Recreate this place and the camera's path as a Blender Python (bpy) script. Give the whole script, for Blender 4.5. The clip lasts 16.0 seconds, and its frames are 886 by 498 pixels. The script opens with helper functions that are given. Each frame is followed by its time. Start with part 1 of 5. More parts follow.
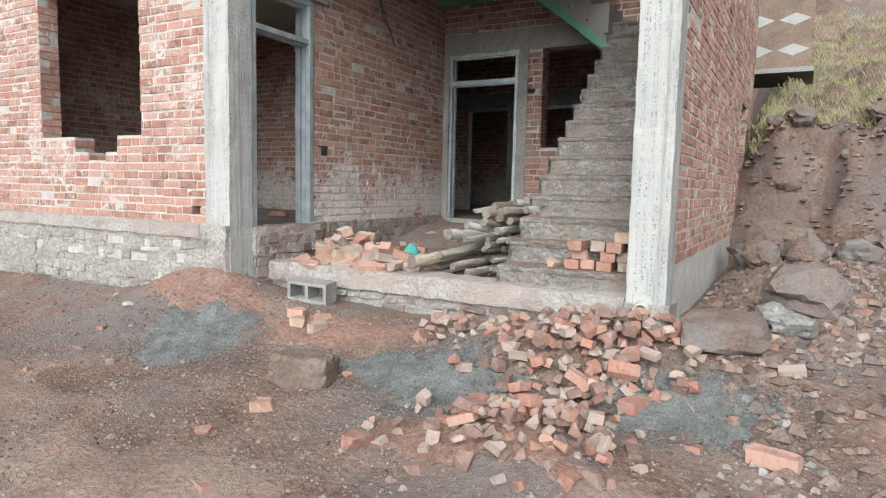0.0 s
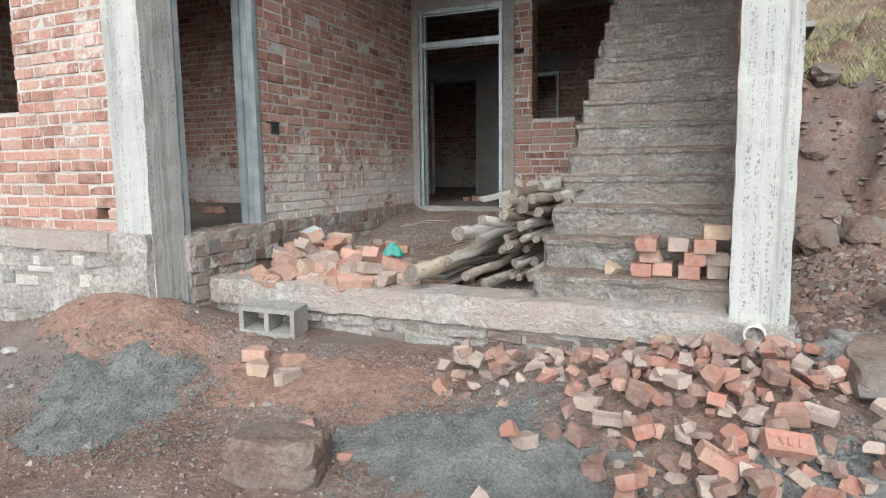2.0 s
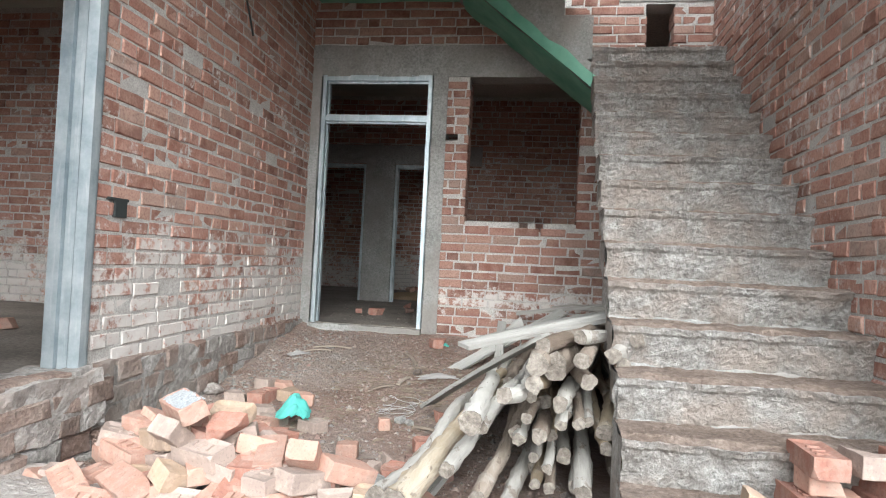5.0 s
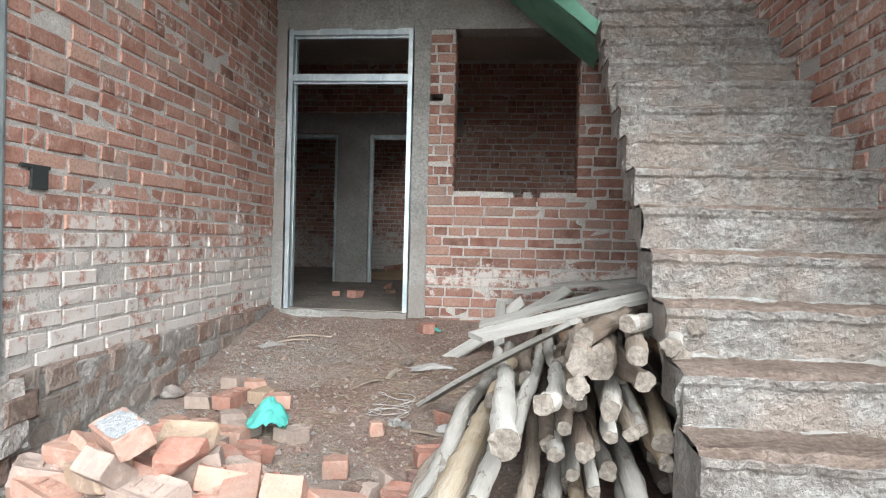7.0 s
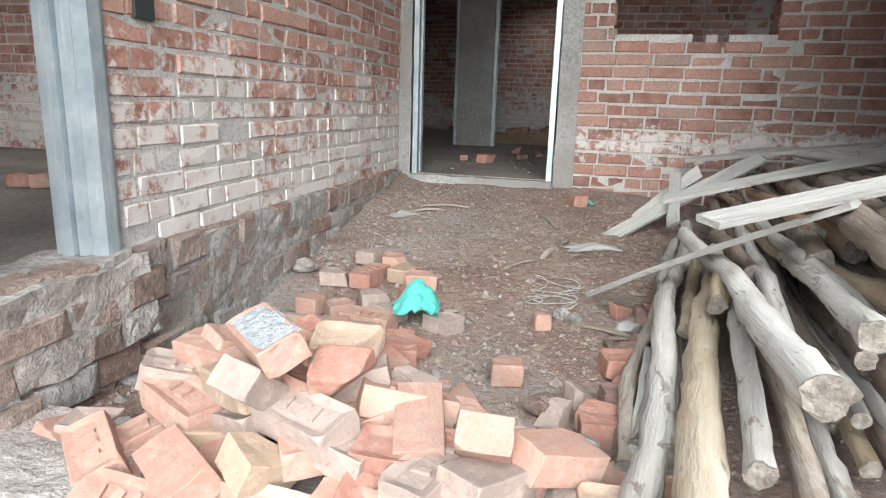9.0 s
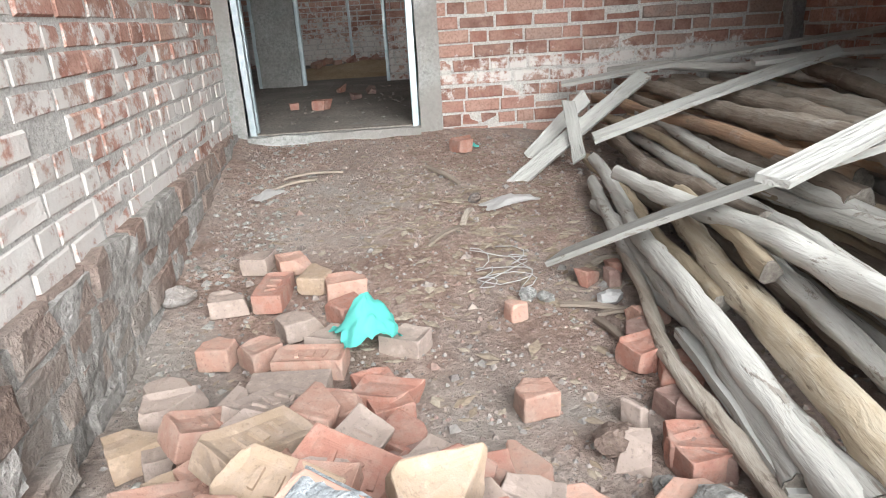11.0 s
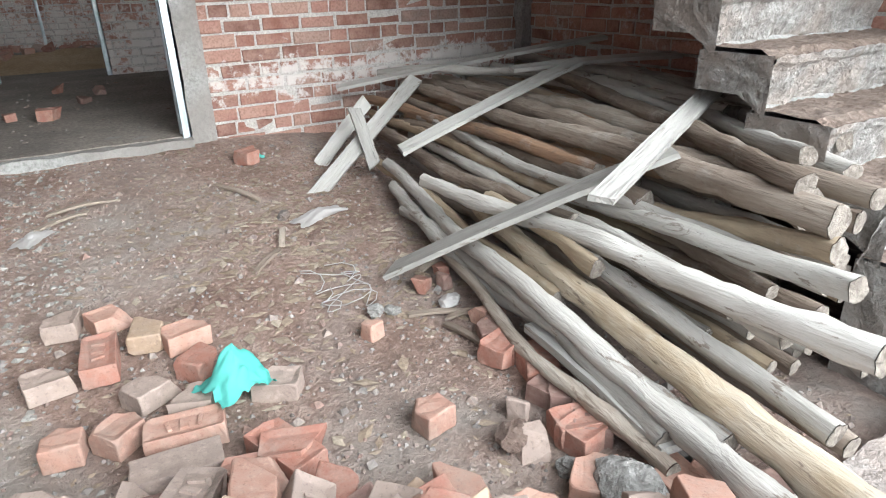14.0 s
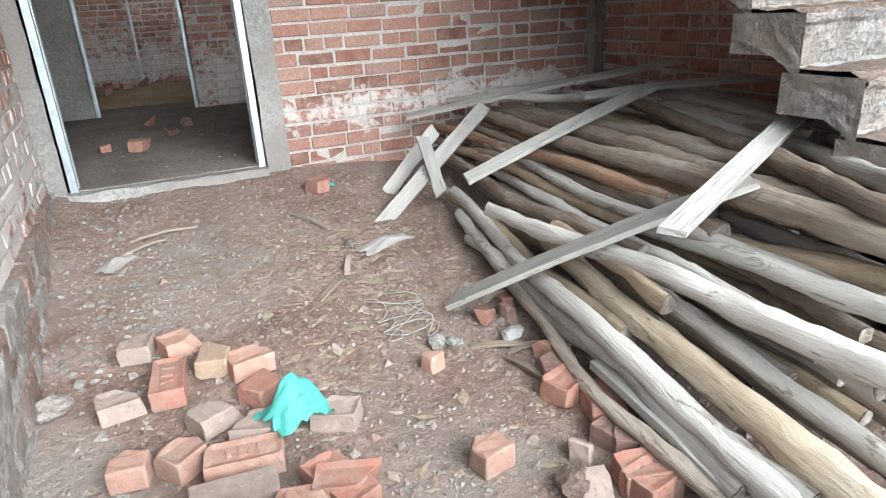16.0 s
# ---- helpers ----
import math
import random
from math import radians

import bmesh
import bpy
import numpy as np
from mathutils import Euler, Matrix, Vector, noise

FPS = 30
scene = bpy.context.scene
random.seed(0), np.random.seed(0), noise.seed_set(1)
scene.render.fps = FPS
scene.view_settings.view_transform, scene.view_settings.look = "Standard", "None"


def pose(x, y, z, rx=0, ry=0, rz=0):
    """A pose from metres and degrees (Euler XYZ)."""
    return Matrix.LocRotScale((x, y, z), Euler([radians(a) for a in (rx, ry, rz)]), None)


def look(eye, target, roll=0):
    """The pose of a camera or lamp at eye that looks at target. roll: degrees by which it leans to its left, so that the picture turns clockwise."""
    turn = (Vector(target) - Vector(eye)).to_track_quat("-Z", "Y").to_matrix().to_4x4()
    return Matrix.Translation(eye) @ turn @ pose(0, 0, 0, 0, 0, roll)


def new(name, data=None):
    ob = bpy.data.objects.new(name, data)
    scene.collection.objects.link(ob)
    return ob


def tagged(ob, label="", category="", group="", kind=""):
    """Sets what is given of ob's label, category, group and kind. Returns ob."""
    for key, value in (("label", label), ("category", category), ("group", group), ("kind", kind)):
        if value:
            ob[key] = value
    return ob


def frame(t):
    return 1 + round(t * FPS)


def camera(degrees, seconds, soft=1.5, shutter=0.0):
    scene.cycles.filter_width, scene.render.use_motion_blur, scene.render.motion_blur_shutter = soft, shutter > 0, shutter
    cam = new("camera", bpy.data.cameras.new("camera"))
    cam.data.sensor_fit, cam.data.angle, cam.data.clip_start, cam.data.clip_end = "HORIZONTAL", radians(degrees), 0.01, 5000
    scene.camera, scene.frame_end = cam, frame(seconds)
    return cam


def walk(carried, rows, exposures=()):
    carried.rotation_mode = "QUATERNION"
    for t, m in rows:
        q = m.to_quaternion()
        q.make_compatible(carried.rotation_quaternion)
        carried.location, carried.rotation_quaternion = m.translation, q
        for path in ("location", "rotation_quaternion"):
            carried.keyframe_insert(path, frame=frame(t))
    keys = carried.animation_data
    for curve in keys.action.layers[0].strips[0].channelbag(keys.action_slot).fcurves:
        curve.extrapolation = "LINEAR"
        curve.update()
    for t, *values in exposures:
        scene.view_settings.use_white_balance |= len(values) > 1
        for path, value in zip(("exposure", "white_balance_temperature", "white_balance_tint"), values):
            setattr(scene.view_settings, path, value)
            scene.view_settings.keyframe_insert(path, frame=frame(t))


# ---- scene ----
cam = camera(70.1, 16.0, soft=1.1)
PATH = [
    (0, (0.012, 0.825, 1.602), (-0.965, 2.559, 1.408), 1.3),
    (0.5, (-0.206, 1.072, 1.598), (-1.224, 2.777, 1.356), -1.3),
    (1, (-0.555, 1.276, 1.603), (-1.388, 3.079, 1.366), -0.1),
    (1.5, (-0.838, 1.583, 1.57), (-1.703, 3.363, 1.281), -0.3),
    (2, (-1.113, 1.907, 1.613), (-1.919, 3.72, 1.361), -0.7),
    (2.2, (-1.221, 2.051, 1.645), (-2.004, 3.875, 1.396), -0.7),
    (2.5, (-1.403, 2.2, 1.727), (-2.056, 4.09, 1.778), 0.9),
    (3, (-1.734, 2.345, 1.758), (-2.4, 4.182, 2.185), 1.3),
    (3.5, (-1.864, 2.628, 1.771), (-2.612, 4.443, 2.151), 1.2),
    (4, (-2.058, 2.886, 1.73), (-2.646, 4.788, 1.917), 1.6),
    (4.2, (-2.157, 2.986, 1.764), (-2.62, 4.927, 1.9), 1.1),
    (6.3, (-2.723, 3.731, 1.785), (-2.987, 5.714, 1.8), 3.5),
    (6.5, (-2.743, 3.757, 1.781), (-3.065, 5.73, 1.803), 3.4),
    (7, (-2.691, 3.928, 1.76), (-2.908, 5.916, 1.734), 1.5),
    (7.5, (-2.659, 4.056, 1.784), (-2.86, 6.045, 1.734), 0.2),
    (8, (-2.753, 4.18, 1.744), (-3.086, 6.143, 1.552), 1.0),
    (8.5, (-2.953, 4.316, 1.746), (-3.432, 6.236, 1.455), 1.6),
    (9, (-3.108, 4.499, 1.697), (-3.613, 6.38, 1.241), 1.8),
    (9.2, (-3.236, 4.643, 1.673), (-3.71, 6.535, 1.234), 0.3),
    (11.3, (-3.815, 5.175, 1.795), (-3.632, 6.998, 0.993), -3.9),
    (11.5, (-3.872, 5.274, 1.784), (-3.681, 7.068, 0.921), -5.0),
    (12, (-4.029, 5.372, 1.871), (-3.613, 7.145, 1.044), -3.1),
    (12.5, (-4.117, 5.217, 1.957), (-3.509, 6.851, 0.977), -3.4),
    (13, (-4.151, 5.163, 1.95), (-3.422, 6.718, 0.925), -0.6),
    (13.5, (-4.149, 5.169, 1.964), (-3.266, 6.651, 0.952), -1.7),
    (14, (-4.147, 5.18, 2.0), (-3.229, 6.769, 1.207), -1.4),
    (14.5, (-4.141, 5.185, 2.003), (-3.272, 6.829, 1.266), -3.0),
    (15, (-4.115, 5.192, 2.01), (-3.318, 6.887, 1.31), -4.0),
    (15.5, (-4.104, 5.201, 1.999), (-3.397, 6.932, 1.291), -3.2),
    (16, (-4.093, 5.201, 2.002), (-3.362, 6.922, 1.291), -3.3),
]
walk(cam, [(t, look(eye, target, roll)) for t, eye, target, roll in PATH],
     exposures=[(t, e, 6330 if t < 3 else 6200 if t < 12 else 6060, 6) for t, e in ((0, 0.62), (2.0, 0.58), (3.0, 1.05), (4.2, 1.3), (6.3, 1.32), (9.2, 1.32), (9.8, 1.3), (11.3, 1.65), (12.5, 1.77), (14, 1.6), (16, 1.7))])

# ---------------- light ----------------
world = bpy.data.worlds.new("world")
scene.world = world
world.use_nodes = True
wn, wl = world.node_tree.nodes, world.node_tree.links
sky = wn.new("ShaderNodeTexSky")
sky.sky_type = "NISHITA"
sky.sun_disc = False
sky.sun_elevation, sky.sun_rotation = radians(33), radians(166)
sky.dust_density = 4.0
wn["Background"].inputs["Strength"].default_value = 0.15
grey = wn.new("ShaderNodeHueSaturation")          # a veil of cloud
grey.inputs["Saturation"].default_value = 0.15
wl.new(sky.outputs[0], grey.inputs["Color"])
wl.new(grey.outputs[0], wn["Background"].inputs[0])

sun = new("sun", bpy.data.lights.new("sun", "SUN"))
sun.data.energy, sun.data.angle, sun.data.color = 2.0, radians(90), (0.97, 0.985, 1.0)
sun.matrix_world = look((0.9, -9.0, 9.4), (-2.6, 5, 0))


# ---------------- materials ----------------
def rgb(c):
    return (c[0], c[1], c[2], 1)


class Mat:
    """A node material with short helpers."""

    def __init__(self, name, rough=0.9, metal=0.0):
        self.m = bpy.data.materials.new(name)
        self.m.use_nodes = True
        self.t = self.m.node_tree
        self.b = self.t.nodes["Principled BSDF"]
        self.b.inputs["Roughness"].default_value = rough
        self.b.inputs["Metallic"].default_value = metal
        self.b.inputs["Specular IOR Level"].default_value = 0.3
        self.geo = self.n("ShaderNodeNewGeometry")
        self.co = self.n("ShaderNodeTexCoord").outputs["Object"]

    def n(self, kind):
        return self.t.nodes.new(kind)

    def link(self, a, b):
        self.t.links.new(a, b)

    def noise(self, scale, detail=4, rough=0.6, vec=None, dist=0.0):
        x = self.n("ShaderNodeTexNoise")
        x.inputs["Scale"].default_value, x.inputs["Detail"].default_value = scale, detail
        x.inputs["Roughness"].default_value, x.inputs["Distortion"].default_value = rough, dist
        self.link(vec or self.geo.outputs["Position"], x.inputs["Vector"])
        return x.outputs["Fac"]

    def stretch(self, vec, s):
        x = self.n("ShaderNodeMapping")
        x.inputs["Scale"].default_value = s
        self.link(vec, x.inputs["Vector"])
        return x.outputs[0]

    def ramp(self, fac, stops):
        x = self.n("ShaderNodeValToRGB")
        e = x.color_ramp.elements
        while len(e) < len(stops):
            e.new(0.5)
        for k, (p, c) in zip(e, stops):
            k.position, k.color = p, rgb(c) if hasattr(c, "__len__") else (c, c, c, 1)
        self.link(fac, x.inputs[0])
        return x.outputs[0]

    def math(self, op, a, b=0.0):
        x = self.n("ShaderNodeMath")
        x.operation = op
        for k, v in enumerate((a, b)):
            if isinstance(v, (int, float)):
                x.inputs[k].default_value = v
            else:
                self.link(v, x.inputs[k])
        return x.outputs[0]

    def mix(self, fac, a, b, kind="MIX"):
        x = self.n("ShaderNodeMixRGB")
        x.blend_type = kind
        for k, v in enumerate((fac, a, b)):
            if isinstance(v, (int, float)):
                x.inputs[k].default_value = v
            elif isinstance(v, tuple):
                x.inputs[k].default_value = rgb(v)
            else:
                self.link(v, x.inputs[k])
        return x.outputs[0]

    def rand(self):
        """One random number for each piece, be it an object or an island of a mesh."""
        o = self.n("ShaderNodeObjectInfo").outputs["Random"]
        return self.math("FRACT", self.math("ADD", o, self.geo.outputs["Random Per Island"]))

    def height(self):
        x = self.n("ShaderNodeSeparateXYZ")
        self.link(self.geo.outputs["Position"], x.inputs[0])
        return x.outputs["Z"]

    def colour(self, c):
        if isinstance(c, tuple):
            self.b.inputs["Base Color"].default_value = rgb(c)
        else:
            self.link(c, self.b.inputs["Base Color"])
        return self

    def bump(self, h, strength=0.5, dist=0.01):
        x = self.n("ShaderNodeBump")
        x.inputs["Strength"].default_value, x.inputs["Distance"].default_value = strength, dist
        self.link(h, x.inputs["Height"])
        self.link(x.outputs[0], self.b.inputs["Normal"])
        return self


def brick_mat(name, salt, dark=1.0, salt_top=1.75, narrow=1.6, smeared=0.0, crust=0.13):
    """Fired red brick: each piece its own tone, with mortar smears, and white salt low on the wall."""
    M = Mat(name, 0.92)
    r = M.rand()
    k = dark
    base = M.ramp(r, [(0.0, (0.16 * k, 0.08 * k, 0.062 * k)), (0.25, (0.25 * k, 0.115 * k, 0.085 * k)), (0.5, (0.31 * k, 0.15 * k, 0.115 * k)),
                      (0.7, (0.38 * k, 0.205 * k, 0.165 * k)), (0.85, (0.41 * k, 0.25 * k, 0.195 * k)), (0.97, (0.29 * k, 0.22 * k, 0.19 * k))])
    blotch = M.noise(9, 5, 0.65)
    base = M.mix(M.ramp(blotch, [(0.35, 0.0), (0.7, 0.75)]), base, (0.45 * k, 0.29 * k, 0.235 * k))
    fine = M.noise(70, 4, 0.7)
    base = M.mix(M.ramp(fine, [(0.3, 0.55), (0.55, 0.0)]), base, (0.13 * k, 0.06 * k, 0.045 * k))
    smear = M.math("ADD", M.math("MULTIPLY", M.noise(2.3, 5, 0.7), 0.55), M.math("MULTIPLY", M.noise(17, 5, 0.75), 0.5))
    lift = 0.0
    if salt > 0:
        z = M.height()
        band = M.math("SUBTRACT", 1.0, M.math("ABSOLUTE", M.math("MULTIPLY", M.math("SUBTRACT", z, salt_top - 0.35), narrow)))
        lift = M.math("MULTIPLY", M.math("MAXIMUM", band, -0.12), crust)
        smear = M.math("ADD", smear, lift)
    base = M.mix(M.ramp(smear, [(0.60 - smeared, 0.0), (0.665 - smeared, 0.5 + 0.3 * salt), (0.75 - smeared, 0.9)]), base, (0.55, 0.525, 0.50))
    M.colour(base)
    return M.bump(M.math("ADD", M.math("MULTIPLY", fine, 0.5), blotch), 0.6, 0.012).m


def rough_mat(name, tones, scale=4.0, grit=60.0, bump=0.6, rough=0.93, bd=0.012, stain=None, speck=0.6):
    """Earthy or cement surface from a few tones at two scales."""
    M = Mat(name, rough)
    a, b = M.noise(scale, 6, 0.65), M.noise(grit, 5, 0.7)
    n = len(tones)
    base = M.ramp(a, [(0.28 + 0.44 * i / (n - 1), c) for i, c in enumerate(tones)])
    lo = tuple(0.5 * c for c in tones[0])
    base = M.mix(M.ramp(b, [(0.32, speck), (0.55, 0.0)]), base, lo)
    hi = tuple(min(0.85, 1.25 * c) for c in tones[-1])
    base = M.mix(M.ramp(b, [(0.55, 0.0), (0.75, 0.5)]), base, hi)
    if stain:
        base = M.mix(M.ramp(M.noise(scale * 0.35, 4, 0.6, dist=0.6), [(0.45, 0.0), (0.62, 0.8)]), base, stain)
    M.colour(base)
    return M.bump(M.math("ADD", M.math("MULTIPLY", a, 0.6), b), bump, bd).m


BRICK = brick_mat("brick_front", 0.0, smeared=0.055)
BRICK_V = brick_mat("brick_salted", 1.0, smeared=0.035, crust=0.15)
# same brick toned down: the back wall's shade is put into its colour
BRICK_B_SHADED = brick_mat("brick_back_shaded", 1.0, 0.82, 1.80, 4.5, -0.04, 0.21)
MORTAR = rough_mat("mortar", [(0.36, 0.335, 0.315), (0.46, 0.435, 0.41), (0.54, 0.52, 0.495)], 6, 90, 0.8)
CONCRETE = rough_mat("concrete_pale", [(0.31, 0.315, 0.31), (0.39, 0.395, 0.385), (0.44, 0.44, 0.43)], 2.5, 45, 0.6, stain=(0.34, 0.345, 0.335), speck=0.22)


def cast_mat():
    """Cast column: pale cement with upright board marks, pits along them and grey runs."""
    M = Mat("board_marked_cast", 0.93)
    pos = M.geo.outputs["Position"]
    board = M.noise(1.0, 4, 0.65, M.stretch(pos, (16, 16, 0.35)))
    runs = M.noise(1.0, 5, 0.6, M.stretch(pos, (5, 5, 0.9)))
    pit = M.noise(55, 4, 0.7)
    base = M.ramp(runs, [(0.3, (0.25, 0.25, 0.24)), (0.5, (0.34, 0.345, 0.335)), (0.7, (0.40, 0.40, 0.39))])
    base = M.mix(M.ramp(board, [(0.36, 0.75), (0.44, 0.0)]), base, (0.20, 0.195, 0.185))
    holes = M.math("MULTIPLY", M.ramp(board, [(0.46, 0.0), (0.49, 1.0), (0.52, 0.0)]), M.ramp(pit, [(0.42, 1.0), (0.5, 0.0)]))
    base = M.mix(holes, base, (0.10, 0.095, 0.09))
    base = M.mix(M.ramp(M.noise(7, 5, 0.7), [(0.55, 0.0), (0.68, 0.5)]), base, (0.46, 0.45, 0.43))
    M.colour(base)
    return M.bump(M.math("ADD", board, M.math("MULTIPLY", pit, 0.4)), 0.7, 0.015).m


CAST = cast_mat()
CONCRETE_D = rough_mat("concrete_grey", [(0.20, 0.20, 0.19), (0.28, 0.275, 0.265), (0.36, 0.355, 0.34)], 3, 50, 0.6, stain=(0.23, 0.21, 0.195))
STEP_MAT = rough_mat("concrete_step", [(0.24, 0.215, 0.195), (0.35, 0.33, 0.31), (0.49, 0.48, 0.465)], 9, 38, 1.0, bd=0.045, stain=(0.34, 0.285, 0.25))
EARTH = rough_mat("red_earth", [(0.13, 0.085, 0.068), (0.225, 0.145, 0.115), (0.34, 0.25, 0.21)], 2.4, 22, 1.0, bd=0.045, stain=(0.175, 0.155, 0.148))
FLOOR_MAT = rough_mat("veranda_earth", [(0.19, 0.125, 0.10), (0.285, 0.20, 0.165), (0.40, 0.325, 0.285)], 2.2, 34, 1.0, bd=0.03, stain=(0.31, 0.28, 0.255))
STONE_PLINTH = rough_mat("washed_stone", [(0.22, 0.20, 0.185), (0.34, 0.315, 0.295), (0.45, 0.425, 0.405)], 3, 30, 0.9, bd=0.03)
HALL_FLOOR = rough_mat("dusty_slab", [(0.16, 0.14, 0.125), (0.24, 0.21, 0.185), (0.32, 0.28, 0.245)], 2, 40, 0.6)
TREAD_MAT = rough_mat("dusty_tread", [(0.15, 0.11, 0.088), (0.215, 0.165, 0.137), (0.29, 0.235, 0.20)], 5, 40, 1.0, bd=0.025)
SOFFIT = rough_mat("board_marked_soffit", [(0.40, 0.35, 0.305), (0.51, 0.455, 0.405), (0.58, 0.53, 0.475)], 1.2, 40, 0.4, stain=(0.38, 0.43, 0.37))
CAP_MAT = rough_mat("dusty_cement", [(0.33, 0.285, 0.26), (0.44, 0.405, 0.38), (0.54, 0.515, 0.49)], 5, 34, 1.0, bd=0.035, stain=(0.40, 0.335, 0.30))


def steel_mat():
    M = Mat("galvanised_steel", 0.42, 0.55)
    v = M.stretch(M.geo.outputs["Position"], (30, 30, 2.5))
    a, b = M.noise(1.0, 5, 0.7, v), M.noise(6, 5, 0.7)
    c = M.ramp(b, [(0.3, (0.30, 0.36, 0.40)), (0.55, (0.46, 0.52, 0.55)), (0.75, (0.60, 0.64, 0.66))])
    M.colour(M.mix(M.ramp(a, [(0.55, 0.0), (0.72, 0.6)]), c, (0.72, 0.73, 0.73)))
    return M.bump(a, 0.1, 0.003).m


GALV = steel_mat()


# ---------------- mesh helpers ----------------
class Geo:
    """Vertices and faces gathered for one mesh."""

    def __init__(self):
        self.v, self.f = [], []

    def add(self, verts, faces):
        k = len(self.v)
        self.v += [tuple(p) for p in verts]
        self.f += [tuple(i + k for i in q) for q in faces]
        return self

    def box(self, x0, y0, z0, x1, y1, z1, m=None):
        p = [Vector(c) for c in ((x0, y0, z0), (x1, y0, z0), (x1, y1, z0), (x0, y1, z0), (x0, y0, z1), (x1, y0, z1), (x1, y1, z1), (x0, y1, z1))]
        if m:
            p = [m @ q for q in p]
        return self.add(p, ((0, 3, 2, 1), (4, 5, 6, 7), (0, 1, 5, 4), (1, 2, 6, 5), (2, 3, 7, 6), (3, 0, 4, 7)))

    def grid(self, fn, nu, nv):
        """A sheet: fn(u, v) in 0..1 gives a point."""
        pts = [fn(i / nu, j / nv) for j in range(nv + 1) for i in range(nu + 1)]
        q = [(j * (nu + 1) + i, j * (nu + 1) + i + 1, (j + 1) * (nu + 1) + i + 1, (j + 1) * (nu + 1) + i) for j in range(nv) for i in range(nu)]
        return self.add(pts, q)

    def tube(self, path, radii, sides=10, caps=True, wob=0.0, seed=0.0):
        """A tube along points with a radius at each."""
        rings = []
        up = Vector((0, 0, 1))
        for i, p in enumerate(path):
            a, b = path[max(0, i - 1)], path[min(len(path) - 1, i + 1)]
            d = (Vector(b) - Vector(a)).normalized()
            s = d.cross(up if abs(d.z) < 0.9 else Vector((1, 0, 0))).normalized()
            w = s.cross(d)
            for k in range(sides):
                g = 2 * math.pi * k / sides
                r = radii[i] * (1 + wob * noise.noise((math.cos(g) * 1.3 + seed, math.sin(g) * 1.3, i * 0.8 + seed)))
                rings.append(Vector(p) + (s * math.cos(g) + w * math.sin(g)) * r)
        n = len(path)
        q = [(i * sides + k, i * sides + (k + 1) % sides, (i + 1) * sides + (k + 1) % sides, (i + 1) * sides + k) for i in range(n - 1) for k in range(sides)]
        if caps:
            q += [tuple(range(sides - 1, -1, -1)), tuple((n - 1) * sides + k for k in range(sides))]
        return self.add(rings, q)

    def mesh(self, name, mat, smooth=False):
        me = bpy.data.meshes.new(name)
        me.from_pydata(self.v, [], self.f)
        me.materials.append(mat)
        if smooth:
            me.polygons.foreach_set("use_smooth", [True] * len(me.polygons))
        me.update()
        return me


def part(name, geo, mat, parent=None, label="", smooth=False):
    ob = new(name, geo.mesh(name, mat, smooth) if isinstance(geo, Geo) else geo)
    if parent is not None:
        ob.parent = parent
    return tagged(ob, label)


def thing(name, label, category, group="", kind="", at=(0, 0, 0)):
    ob = new(name)
    ob.location = at
    return tagged(ob, label, category, group, kind)


def nz(x, y, z=0.0, s=1.0):
    return noise.noise((x * s, y * s, z * s))


def clumps(x, y, s=1.0):
    return noise.fractal((x * s, y * s, 3.7), 0.9, 2.1, 4)


def sstep(a, b, x):
    t = min(1, max(0, (x - a) / (b - a)))
    return t * t * (3 - 2 * t)


# ---------------- brick walls ----------------
COURSE = 0.085
BRICK_CACHE = {}


def brick_verts(rng, l, d, h, c=0.007, j=0.004):
    """A worn brick, its face towards -y, from x 0..l, y 0..d, z 0..h."""
    e = lambda: rng.uniform(-j, j)
    v = [(0 + e(), c, 0 + e()), (l + e(), c, 0 + e()), (l + e(), c, h + e()), (0 + e(), c, h + e())]
    v += [(c + e(), e(), c + e()), (l - c + e(), e(), c + e()), (l - c + e(), e(), h - c + e()), (c + e(), e(), h - c + e())]
    v += [(0, d, 0), (l, d, 0), (l, d, h), (0, d, h)]
    f = [(4, 5, 6, 7), (0, 1, 5, 4), (1, 2, 6, 5), (2, 3, 7, 6), (3, 0, 4, 7), (8, 9, 1, 0), (9, 10, 2, 1), (10, 11, 3, 2), (11, 8, 0, 3)]
    return v, f


